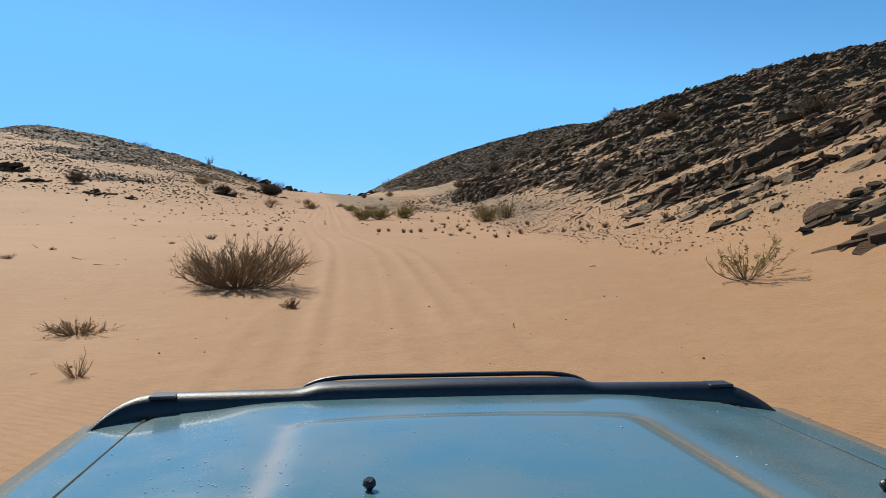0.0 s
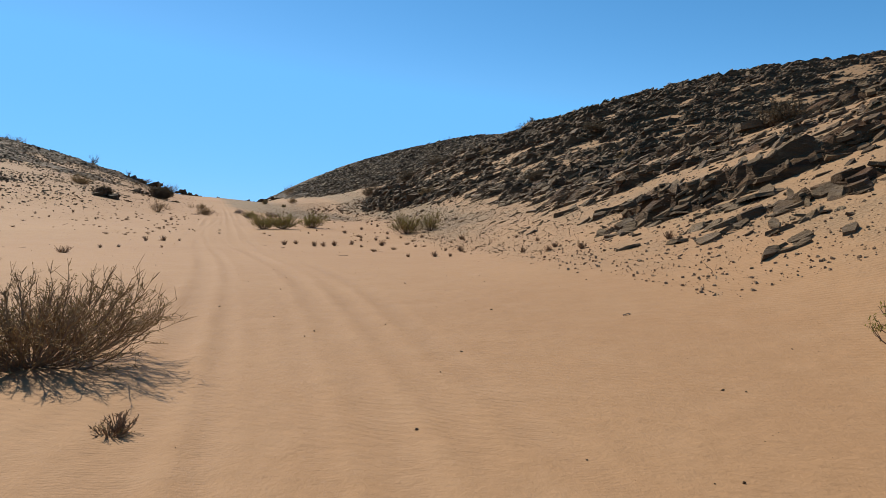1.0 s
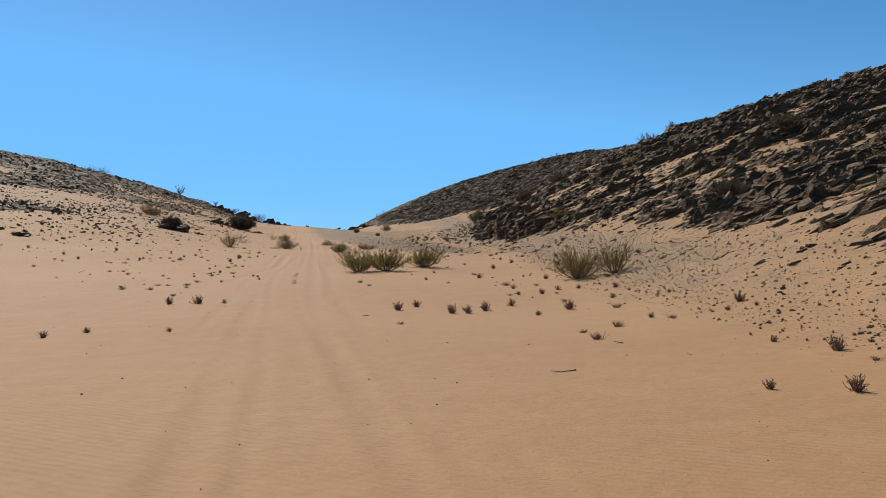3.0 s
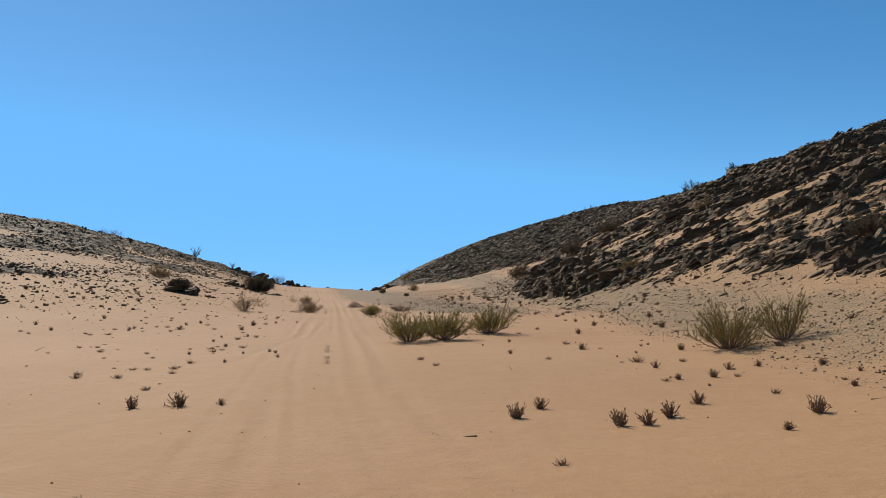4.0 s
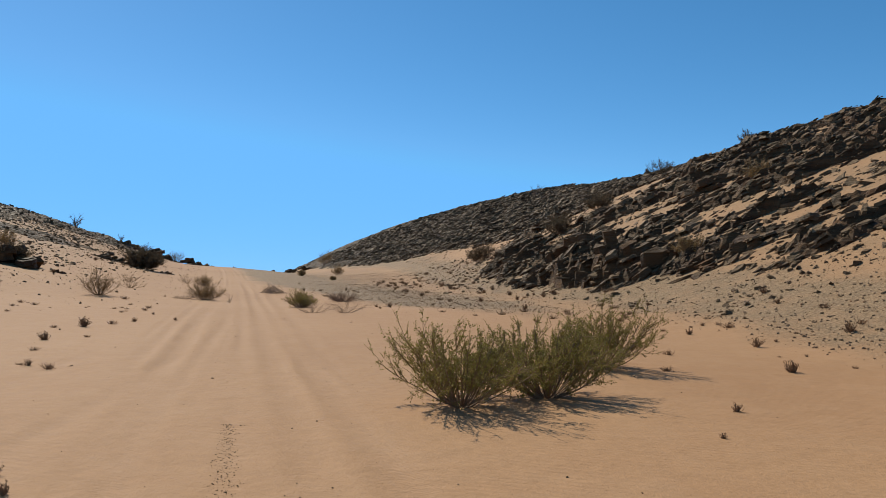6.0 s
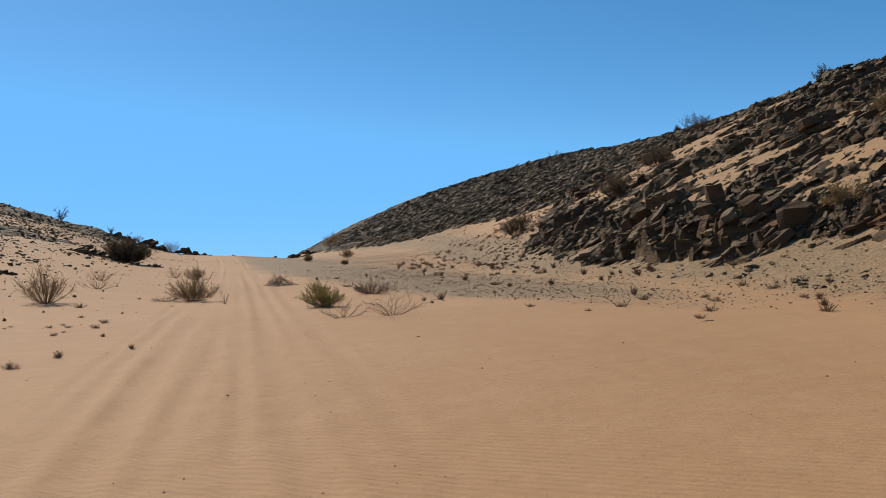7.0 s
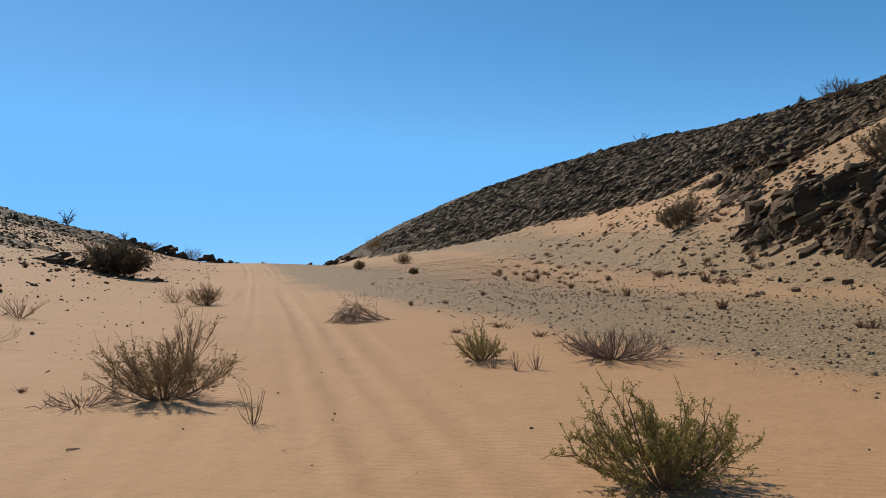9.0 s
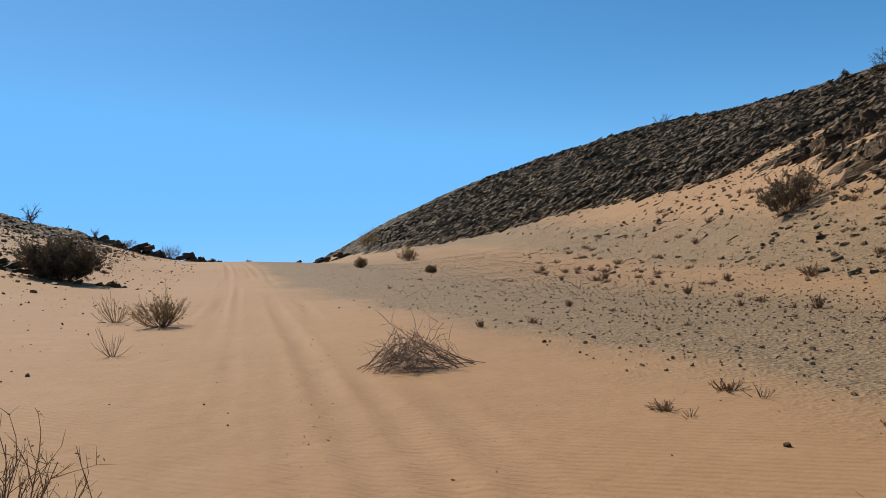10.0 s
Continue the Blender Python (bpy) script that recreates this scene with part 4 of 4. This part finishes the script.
# bushes and trees of the slopes and ridges
hill_bush(-24.3, 108.9, 3.4, 1.8, 351, "large dark rounded thorn bush at the foot of the slope", stems=110, leaves=42, leaf_size=0.075, twigs=12)
for k, (x, y, w, h, text) in enumerate((
        (2.4, 103.2, 2.4, 1.5, "dark rounded bush on the sandy slope"), (6.55, 74.2, 1.6, 1.05, "grey-brown bush between the rocks"),
        (6.3, 93.9, 2.4, 1.3, "dark bush on the rocky hillside"), (10.1, 97.4, 2.6, 1.3, "dark bush high on the hillside"),
        (13.2, 80.8, 1.8, 1.1, "brown bush among rock slabs"), (30.0, 134.0, 4.6, 1.7, "wide bare bush on the ridge"),
        (22.3, 98.7, 1.6, 0.9, "small bush on the skyline"), (31.4, 142.8, 1.5, 0.9, "small bush on the skyline"),
        (-12.6, 172.0, 4.2, 2.3, "dark bush clump beside the saddle"), (-9.5, 136.8, 1.9, 1.1, "dark bush on gravel below the spur"),
        (-13.0, 126.4, 1.1, 0.75, "small dark bush on gravel"), (-9.3, 115.9, 0.7, 0.45, "small dark bush on gravel"),
        (-38.2, 178.0, 3.2, 1.9, "bare round bush on the rocky ridge"), (-43.5, 177.0, 4.0, 1.3, "low bare bush on the ridge"),
        (-30.5, 97.3, 2.8, 1.2, "brown bush on the stony slope"), (-24.4, 85.0, 2.6, 0.9, "dark bush growing on a rock outcrop"),
        (-35.1, 73.3, 2.3, 1.2, "dark bush on the sandy slope"), (-60.0, 152.0, 5.0, 1.4, "low spreading bush on the hilltop"),
        (-33.8, 183.0, 0.9, 0.6, "small bush on the saddle's crest"), (-29.0, 183.0, 1.0, 0.4, "low dark bush on the saddle's crest"), (-26.8, 184.0, 0.9, 0.4, "low dark bush on the saddle's crest"),
        (16.5, 52.0, 2.4, 1.0, "grey-brown bush among rock slabs"), (13.0, 60.0, 2.0, 1.0, "grey-brown bush among rock slabs"),
        (20.5, 70.0, 2.6, 1.1, "brown bush on the rocky hillside"), (17.0, 35.0, 2.2, 0.9, "grey bush high on the slope"))):
    pale = k in (1, 4, 8, 9, 10, 11, 12, 13, 14, 17, 18, 19, 21)
    hill_bush(x, y, w, h, 360 + 4 * k, text, DRY_LEAF if pale else DARK_LEAF, 48, 15 if pale else 32, 0.05 if w < 2.2 else 0.062, 9)
bare_tree(-52.4, 172.0, 3.0, 451)
bare_tree(19.0, 156.5, 2.2, 456)
bare_tree(-46.5, 176.0, 1.6, 461)

# dry stubs: a few shapes, then copies over the plain
kinds = [tuft(0, 0, 0.24, 0.30, 500 + 5 * k, stems=30 + 4 * k, tips=7) for k in range(5)]
low = [tuft(0, 0, 0.36, 0.19, 540 + 5 * k, "low brown dried tuft on the sand", 40, 6, name="dry_tuft", group="dry tufts") for k in range(4)]
prng = random.Random(5)


def settle(ob, x, y, scale):
    return pose(x, y, float(ground_height(x, y)) - 0.01, 0, 0, prng.uniform(0, 360)) @ Matrix.Scale(0.66 * scale, 4)


# x, y and size of stubs that stand apart, then of wider tufts: the near plain, the plain beyond it, the fan
spots = [
    (-2.2, 11.1, 0.8), (-7.4, 35.1, 0.5), (-8.9, 35, 0.6), (-9.3, 34.2, 0.7), (0.8, 43.4, 0.8), (1.4, 44.3, 0.8), (3.7, 31.3, 0.4), (5.1, 28.5, 0.7), (2.1, 44.5, 0.7),
    (3.7, 40.5, 0.5), (3.2, 42.6, 0.5), (3.5, 36, 0.6), (4, 35.8, 0.5), (4.9, 25.8, 0.8), (6.3, 21.7, 0.9), (-9.47, 41.1, 1.1), (-8.71, 41.2, 1.3),
    (-8.07, 41.35, 0.6), (-3.31, 39.6, 1.1), (-2.87, 40.43, 0.9), (-2, 38.85, 1.2), (-1.6, 38.9, 1.1), (-1.15, 39.5, 1.2), (-0.4, 40.6, 1), (0.9, 39.4, 1.2)]
spots += [
    (0.1, 45.0, 0.8), (-9.9, 47.7, 0.5), (-11.2, 52.2, 0.6), (-12.2, 54.2, 0.5), (-11.3, 51.3, 0.4), (-9.1, 49.8, 0.5), (-9.4, 50.3, 0.5), (-10.0, 49.8, 0.4), (-11.5, 49.8, 0.5), (-15.7, 63.6, 0.7),
    (-15.7, 61.0, 0.5), (-17.2, 59.8, 0.7), (-8.8, 48.7, 0.5), (-2.7, 48.6, 0.6), (-3.3, 51.4, 0.3), (0.4, 47.9, 0.4), (-11.8, 66.1, 0.5), (-12.9, 68.1, 0.4), (-12.6, 65.1, 0.6), (3.1, 69.9, 0.7),
    (-4.2, 98.0, 0.7), (-6.1, 75.6, 0.7), (-6.0, 74.2, 0.5), (-14.2, 73.6, 0.3), (-7.7, 95.0, 0.8), (-10.2, 91.8, 0.8), (-4.1, 99.3, 0.8)]
flats = [
    (-8.8, 24.8, 0.8), (-9, 29.7, 1.7), (-9.7, 19, 0.7), (-9.5, 16.7, 1), (-3.1, 36.5, 0.6), (-0.2, 43.1, 0.6), (1.1, 41.3, 0.7), (-4.6, 46.4, 0.7), (-10.7, 47.6, 0.8),
    (-5, 47.6, 0.8), (-1.9, 47, 0.6), (-3.7, 6.9, 0.2)]
flats += [
    (-11.6, 55.0, 0.9), (-11.2, 56.0, 0.8), (-14.0, 60.1, 0.7), (-10.5, 51.6, 0.8), (-13.6, 62.5, 0.6), (-13.6, 69.8, 0.8), (-1.8, 56.4, 0.7), (-13.8, 71.0, 0.9), (-14.8, 72.4, 0.6), (-13.9, 68.3, 0.6),
    (-0.9, 71.4, 1.2), (-2.0, 70.0, 1.1), (-0.7, 68.2, 1.1), (-3.9, 70.9, 0.7), (-3.0, 69.2, 0.6), (2.6, 73.2, 0.6), (4.1, 73.5, 0.7)]
flats += [
    (-15.9, 75.4, 1.1), (2.9, 76.1, 1.0), (3.2, 74.7, 1.6), (0.7, 78.8, 0.9), (1.8, 77.6, 1.2), (-6.9, 90.2, 0.6), (-8.1, 83.3, 1.0), (-0.5, 94.7, 0.7), (-0.3, 93.8, 0.7), (-1.4, 107.6, 0.9),
    (-7.1, 105.9, 0.8), (-1.1, 99.4, 0.7), (-1.0, 98.2, 0.7), (-7.2, 93.3, 0.7), (-7.2, 106.8, 0.7), (-9.3, 117.1, 1.4), (-10.2, 110.3, 0.8), (-9.2, 91.9, 1.0), (-8.6, 85.2, 1.1), (-9.5, 84.6, 0.9),
    (-11.6, 105.6, 0.7), (-0.9, 103.8, 0.9), (-0.6, 102.4, 0.6), (-1.6, 115.7, 1.7), (-4.2, 109.0, 1.7)]
for _ in range(110):
    # tufts on the sandy chute between the hill and the spur
    y = prng.uniform(88, 124)
    x = float(axis(y) + right_foot(y)) + prng.uniform(-4.5, 9.0)
    if rough(x * 0.4, y * 0.4, 98) > -0.3:
        flats.append((x, y, prng.uniform(0.7, 1.9)))
while len(flats) < 250:
    # clusters of low tufts over the western plain
    y = prng.uniform(43, 80)
    x = float(axis(y)) - 2.8 - 15 * prng.random() ** 1.2
    if rough(x * 0.35, y * 0.35, 94) > 0.05:
        flats.append((x, y, prng.uniform(0.25, 0.85)))
while len(spots) < 190:
    y = prng.uniform(24, 112)
    if prng.random() < 0.6:
        x = float(axis(y)) - 2.6 - 17 * prng.random() ** 1.3
        if y < 56 or (y > 64 and x - float(axis(y)) > -6.5) or rough(x * 0.22, y * 0.22, 95) < -0.1:
            continue
    else:
        x = float(axis(y) + right_foot(y)) + prng.gauss(-1.8, 2.4)
        if x - float(axis(y)) < 5:
            continue
    (spots if prng.random() < 0.55 else flats).append((x, y, prng.uniform(0.3, 1.0) ** 1.5 * (1 + 0.005 * y)))
for k, (x, y, s) in enumerate(spots):
    ob = kinds[k] if k < len(kinds) else copy_thing(kinds[k % len(kinds)], Matrix())
    ob.matrix_world = settle(ob, x, y, s)
for k, (x, y, s) in enumerate(flats):
    ob = low[k] if k < len(low) else copy_thing(low[k % len(low)], Matrix())
    ob.matrix_world = settle(ob, x, y, s)


def fallen_stick(x, y, long, seed):
    g = Growth(seed)
    az = g.rng.uniform(0, 6.283)
    g.stem(g.path((0, 0, 0.006), (math.cos(az), math.sin(az), 0.02), long, 5, -0.01, 0.12), 0.010, 0.004)
    ob = tagged(g.mesh("fallen_stick", DEADWOOD), "dry stick lying on the sand", "stick", "fallen sticks")
    ob.matrix_world = pose(x, y, float(ground_height(x, y)) + 0.004)


for k in range(46):
    y = prng.uniform(6, 100)
    x = float(axis(y)) + prng.choice((-1, 1)) * prng.uniform(1.6, 9.0)
    fallen_stick(x, y, prng.uniform(0.15, 0.6), 700 + k)


# ---- the vehicle's front end, as it stands at the start ----
def paint_material(name, colour, dusty):
    n = Nodes(name, 0.28, 0.0, 0.35)
    dust = n.ramp(n.noise(3.0, 5, 0.6), (0.35, 0.0), (0.75, 1.0))
    specks = n.ramp(n.noise(140.0, 2), (0.62, 0.0), (0.72, 1.0))
    film = n.mix(n.sums("MULTIPLY", dust, dusty), colour, (0.36, 0.27, 0.19))
    # over the dust film, a tan reflection of the sand is painted into the colour
    n.colour(n.mix(n.sums("MULTIPLY", n.attribute("crease_reflection"), 0.5), film, (0.40, 0.29, 0.19)))
    n.link(n.ramp(n.sums("ADD", dust, n.sums("MULTIPLY", specks, 0.3)), (0.0, 0.20), (1.0, 0.42)), n.shader.inputs["Roughness"])
    n.shader.inputs["Coat Weight"].default_value = 0.4
    n.shader.inputs["Coat Roughness"].default_value = 0.08
    return n.mat


PAINT = paint_material("car_paint", (0.066, 0.150, 0.172), 0.22)
BLACK = plain("black_plastic", (0.012, 0.013, 0.015), (0.022, 0.023, 0.026), 60, 0.42, 0.5, False, 0.002)
RUBBER = plain("rubber", (0.02, 0.019, 0.018), (0.05, 0.042, 0.034), 30, 0.9, 0.2, False, 0.004)
STEEL = plain("wheel_steel", (0.25, 0.24, 0.22), (0.36, 0.32, 0.27), 20, 0.5, 0.5, False)
DROP = plain("water_drop", (0.75, 0.78, 0.8), (0.8, 0.8, 0.8), 20, 0.08, 0.8, False)
GLASS = plain("lamp_glass", (0.55, 0.56, 0.57), (0.6, 0.6, 0.6), 20, 0.12, 0.5, False)


def smooth_part(name, bm, material, parent, label=""):
    ob = part(name, bm, material, parent, label)
    ob.data.polygons.foreach_set("use_smooth", [True] * len(ob.data.polygons))
    return ob


def loft(rings, closed=False):
    """A skin through rings of points."""
    bm = bmesh.new()
    rows = [[bm.verts.new(p) for p in ring] for ring in rings]
    for a, b in zip(rows, rows[1:]):
        n = len(a)
        for i in range(n if closed else n - 1):
            j = (i + 1) % n
            bm.faces.new((a[i], a[j], b[j], b[i]))
    return bm, rows


def rod(points, radius, sides=12, squash=1.0):
    rings = []
    pts = [Vector(p) for p in points]
    for k, p in enumerate(pts):
        d = (pts[min(k + 1, len(pts) - 1)] - pts[max(k - 1, 0)]).normalized()
        s = d.cross(Vector((0, 0, 1))).normalized()
        u = s.cross(d)
        r = radius[k] if isinstance(radius, (list, tuple)) else radius
        rings.append([p + r * (math.cos(a) * s + squash * math.sin(a) * u) for a in (2 * math.pi * i / sides for i in range(sides))])
    bm, rows = loft(rings, True)
    bm.faces.new(rows[0][::-1])
    bm.faces.new(rows[-1])
    return bm


car = tagged(new("off_road_car"), "dusty blue-grey bonnet of an off-road car standing on the sand", "car")
car.matrix_world = pose(0.24, 0, float(sand(0.1, 1.4)) - 0.006, 0, 0.25, 7.0)
NOSE, COWL = 1.86, 0.62          # where the bonnet ends and begins, ahead of the eye
TOP = 1.60 - float(sand(0.1, 1.4)) - 0.385


def bonnet_height(x, y):
    """The bonnet's skin: a flat power bulge with soft shoulders, and a nose that rolls down."""
    f = (y - COWL) / (NOSE - COWL)
    h = TOP - 0.004 * f * f - 0.05 * (max(0.0, f - 0.96) / 0.04) ** 2
    bulge = 0.5 - 0.5 * math.tanh((abs(x) - 0.38 + 0.04 * f) / 0.022)
    step = 0.5 + 0.5 * math.tanh((abs(x) - 0.50) / 0.05)
    return h - 0.045 * (abs(x) / 0.86) ** 3 - 0.008 * step + 0.013 * bulge * (0.5 - 0.5 * math.tanh((y - 1.60 + 0.25 * x * x) / 0.03))


def skin(half_lo, half_hi, rows=90, cols=150):
    rings = []
    for i in range(rows + 1):
        y = COWL + (NOSE - COWL) * i / rows
        f = i / rows
        half = half_lo + (half_hi - half_lo) * f - 0.07 * max(0.0, f - 0.88) / 0.12 * max(0.0, f - 0.88) / 0.12
        rings.append([(half * (2 * j / cols - 1), y, bonnet_height(half * (2 * j / cols - 1), y)) for j in range(cols + 1)])
    return loft(rings)[0]


bonnet = smooth_part("bonnet", skin(0.712, 0.692), PAINT, car, "dusty blue-grey painted bonnet")
# the sand's tan reflection, painted along the crease round the bonnet's raised middle
reflected = bonnet.data.attributes.new("crease_reflection", "FLOAT", "POINT")
for v in bonnet.data.vertices:
    x, y = abs(v.co.x), v.co.y
    inset = min(0.392 - 0.04 * (y - COWL) / (NOSE - COWL) - x, 1.60 - 0.25 * x * x - y)
    reflected.data[v.index].value = math.exp(-((inset / 0.022) ** 2))
for sx in (-1, 1):
    # the wing beside the bonnet, with a dark gap between the two
    rings = []
    for i in range(31):
        y = COWL + (NOSE - 0.05 - COWL) * i / 30
        half = 0.720 + (0.700 - 0.720) * i / 30
        top = bonnet_height(half, y) - 0.004
        arch = max(0.0, 1 - ((y - 1.28) / 0.44) ** 2)
        low = 0.42 + 0.42 * math.sqrt(arch)
        rings.append([(sx * half, y, top), (sx * (half + 0.07), y, top - 0.003), (sx * (half + 0.13), y, top - 0.012), (sx * (half + 0.155), y, top - 0.05), (sx * (half + 0.165), y, top - 0.15),
                      (sx * (half + 0.17), y, max(low, top - 0.36)), (sx * (half + 0.155), y, min(low, top - 0.2))])
    smooth_part("wing", loft(rings)[0], PAINT, car)
    seal = [(sx * (0.716 - 0.02 * i / 20), COWL + (NOSE - 0.06 - COWL) * i / 20, bonnet_height(0.695, COWL + (NOSE - 0.06 - COWL) * i / 20) - 0.0065) for i in range(21)]
    part("panel_gap", rod(seal, 0.006, 8), RUBBER, car)
    wheel = part("wheel", rod([(sx * 0.68, 1.28, 0.37), (sx * 0.70, 1.28, 0.37), (sx * 0.88, 1.28, 0.37), (sx * 0.90, 1.28, 0.37)], [0.33, 0.375, 0.375, 0.33], 36), RUBBER, car)
    part("rim", rod([(sx * 0.86, 1.28, 0.37), (sx * 0.905, 1.28, 0.37), (sx * 0.908, 1.28, 0.37)], [0.22, 0.22, 0.17], 28), STEEL, wheel)
    lamp = rod([(sx * 0.56, NOSE - 0.10, TOP - 0.22), (sx * 0.56, NOSE + 0.0, TOP - 0.22), (sx * 0.56, NOSE + 0.03, TOP - 0.22)], [0.11, 0.105, 0.06], 24)
    part("headlight", lamp, GLASS, car)
    nx, ny = 0.195 + sx * 0.41, 1.14 + sx * 0.005
    nz = bonnet_height(nx, ny)
    nozzle = rod([(nx, ny, nz - 0.004), (nx, ny, nz + 0.008), (nx, ny - 0.002, nz + 0.014), (nx, ny - 0.004, nz + 0.017)], [0.010, 0.010, 0.009, 0.005], 14)
    part("washer_nozzle", nozzle, BLACK, car)


def box(x0, x1, y0, y1, z0, z1, bevel=0.02):
    bm = bmesh.new()
    bmesh.ops.create_cube(bm, size=1, matrix=Matrix.Translation(((x0 + x1) / 2, (y0 + y1) / 2, (z0 + z1) / 2)) @ Matrix.Diagonal((x1 - x0, y1 - y0, z1 - z0, 1)))
    bmesh.ops.bevel(bm, geom=bm.edges[:], offset=bevel, segments=3, affect="EDGES")
    return bm


part("front_panel", box(-0.70, 0.70, NOSE - 0.16, NOSE - 0.05, 0.55, TOP - 0.12), PAINT, car)
part("grille", box(-0.42, 0.42, NOSE - 0.06, NOSE - 0.02, TOP - 0.36, TOP - 0.12), BLACK, car)
part("bumper", box(-0.82, 0.82, NOSE - 0.10, NOSE + 0.10, 0.42, 0.62, 0.04), BLACK, car)
part("scuttle", box(-0.76, 0.76, COWL - 0.10, COWL + 0.01, TOP - 0.25, TOP + 0.0, 0.02), BLACK, car)
part("chassis", box(-0.55, 0.55, COWL - 0.1, NOSE - 0.12, 0.34, 0.52, 0.02), BLACK, car)
# the black guard along the bonnet's nose: a moulding with a level top and a raised middle, rounded down at its ends
rings = []
TOP_LINE = bonnet_height(0.3, NOSE - 0.05) + 0.019
for i in range(121):
    t = 2 * i / 120 - 1
    x = 0.815 * t - 0.012
    mid = 0.5 - 0.5 * math.tanh((abs(x) - 0.335) / 0.022)
    end = max(0.0, (abs(t) - 0.79) / 0.21)
    back = NOSE - 0.045 - 0.13 * end ** 2.2
    low = bonnet_height(min(abs(x), 0.77), min(back, NOSE - 0.05)) - 0.012 - 0.02 * end ** 3
    top = TOP_LINE - 0.006 * abs(t) + 0.012 * mid - 0.085 * end ** 3.2
    high = max(0.012, top - low)
    rings.append([(x, back, low), (x, back + 0.004, low + 0.45 * high), (x, back + 0.012, low + 0.80 * high), (x, back + 0.026, low + 0.97 * high), (x, back + 0.042 + 0.01 * mid, low + high),
                  (x, back + 0.056 + 0.02 * mid, low + 0.97 * high), (x, back + 0.072 + 0.03 * mid, low + 0.85 * high), (x, back + 0.085 + 0.03 * mid, low + 0.3 * high),
                  (x, back + 0.080 + 0.03 * mid, low - 0.06), (x, back + 0.03, low - 0.05)])
bm, rows = loft(rings, True)
bm.faces.new(rows[0][::-1])
bm.faces.new(rows[-1])
deflector = smooth_part("bonnet_guard", bm, BLACK, car, "glossy black plastic bonnet guard")
GUARD = TOP_LINE - 0.012
for x in (-0.665, 0.675):
    part("clip", box(x - 0.03, x + 0.03, NOSE - 0.040, NOSE + 0.012, GUARD, GUARD + 0.007, 0.002), BLACK, deflector)
for x in (-0.26, 0.22):
    z = TOP_LINE + 0.010
    part("bolt", rod([(x, NOSE + 0.01, z - 0.004), (x, NOSE + 0.01, z + 0.006), (x, NOSE + 0.01, z + 0.009)], [0.009, 0.008, 0.004], 12), STEEL, deflector)
# the thin upper lip behind which the raised middle of the guard rises
lip = [(0.36 * (2 * i / 40 - 1), NOSE + 0.055, TOP_LINE + 0.014 - 0.030 * abs(2 * i / 40 - 1) ** 9) for i in range(41)]
part("lip", rod(lip, 0.006, 8), BLACK, deflector)
# drops of water drying on the bonnet
wet = np.random.default_rng(31)
bm = bmesh.new()
for k in range(330):
    if k < 260:
        dx, dy = wet.normal(-0.47, 0.10), wet.normal(1.15, 0.16)
    else:
        dx, dy = wet.uniform(-0.7, 0.6), wet.uniform(0.8, 1.75)
    size = 0.0009 + 0.0016 * wet.random() ** 3
    bmesh.ops.create_icosphere(bm, subdivisions=1, radius=size, matrix=Matrix.Translation((dx, dy, bonnet_height(dx, dy) + 0.2 * size)) @ Matrix.Diagonal((1, 1, 0.6, 1)))
tagged(smooth_part("water_drops", bm, DROP, bonnet, "tiny drops of water"), kind="stuff")
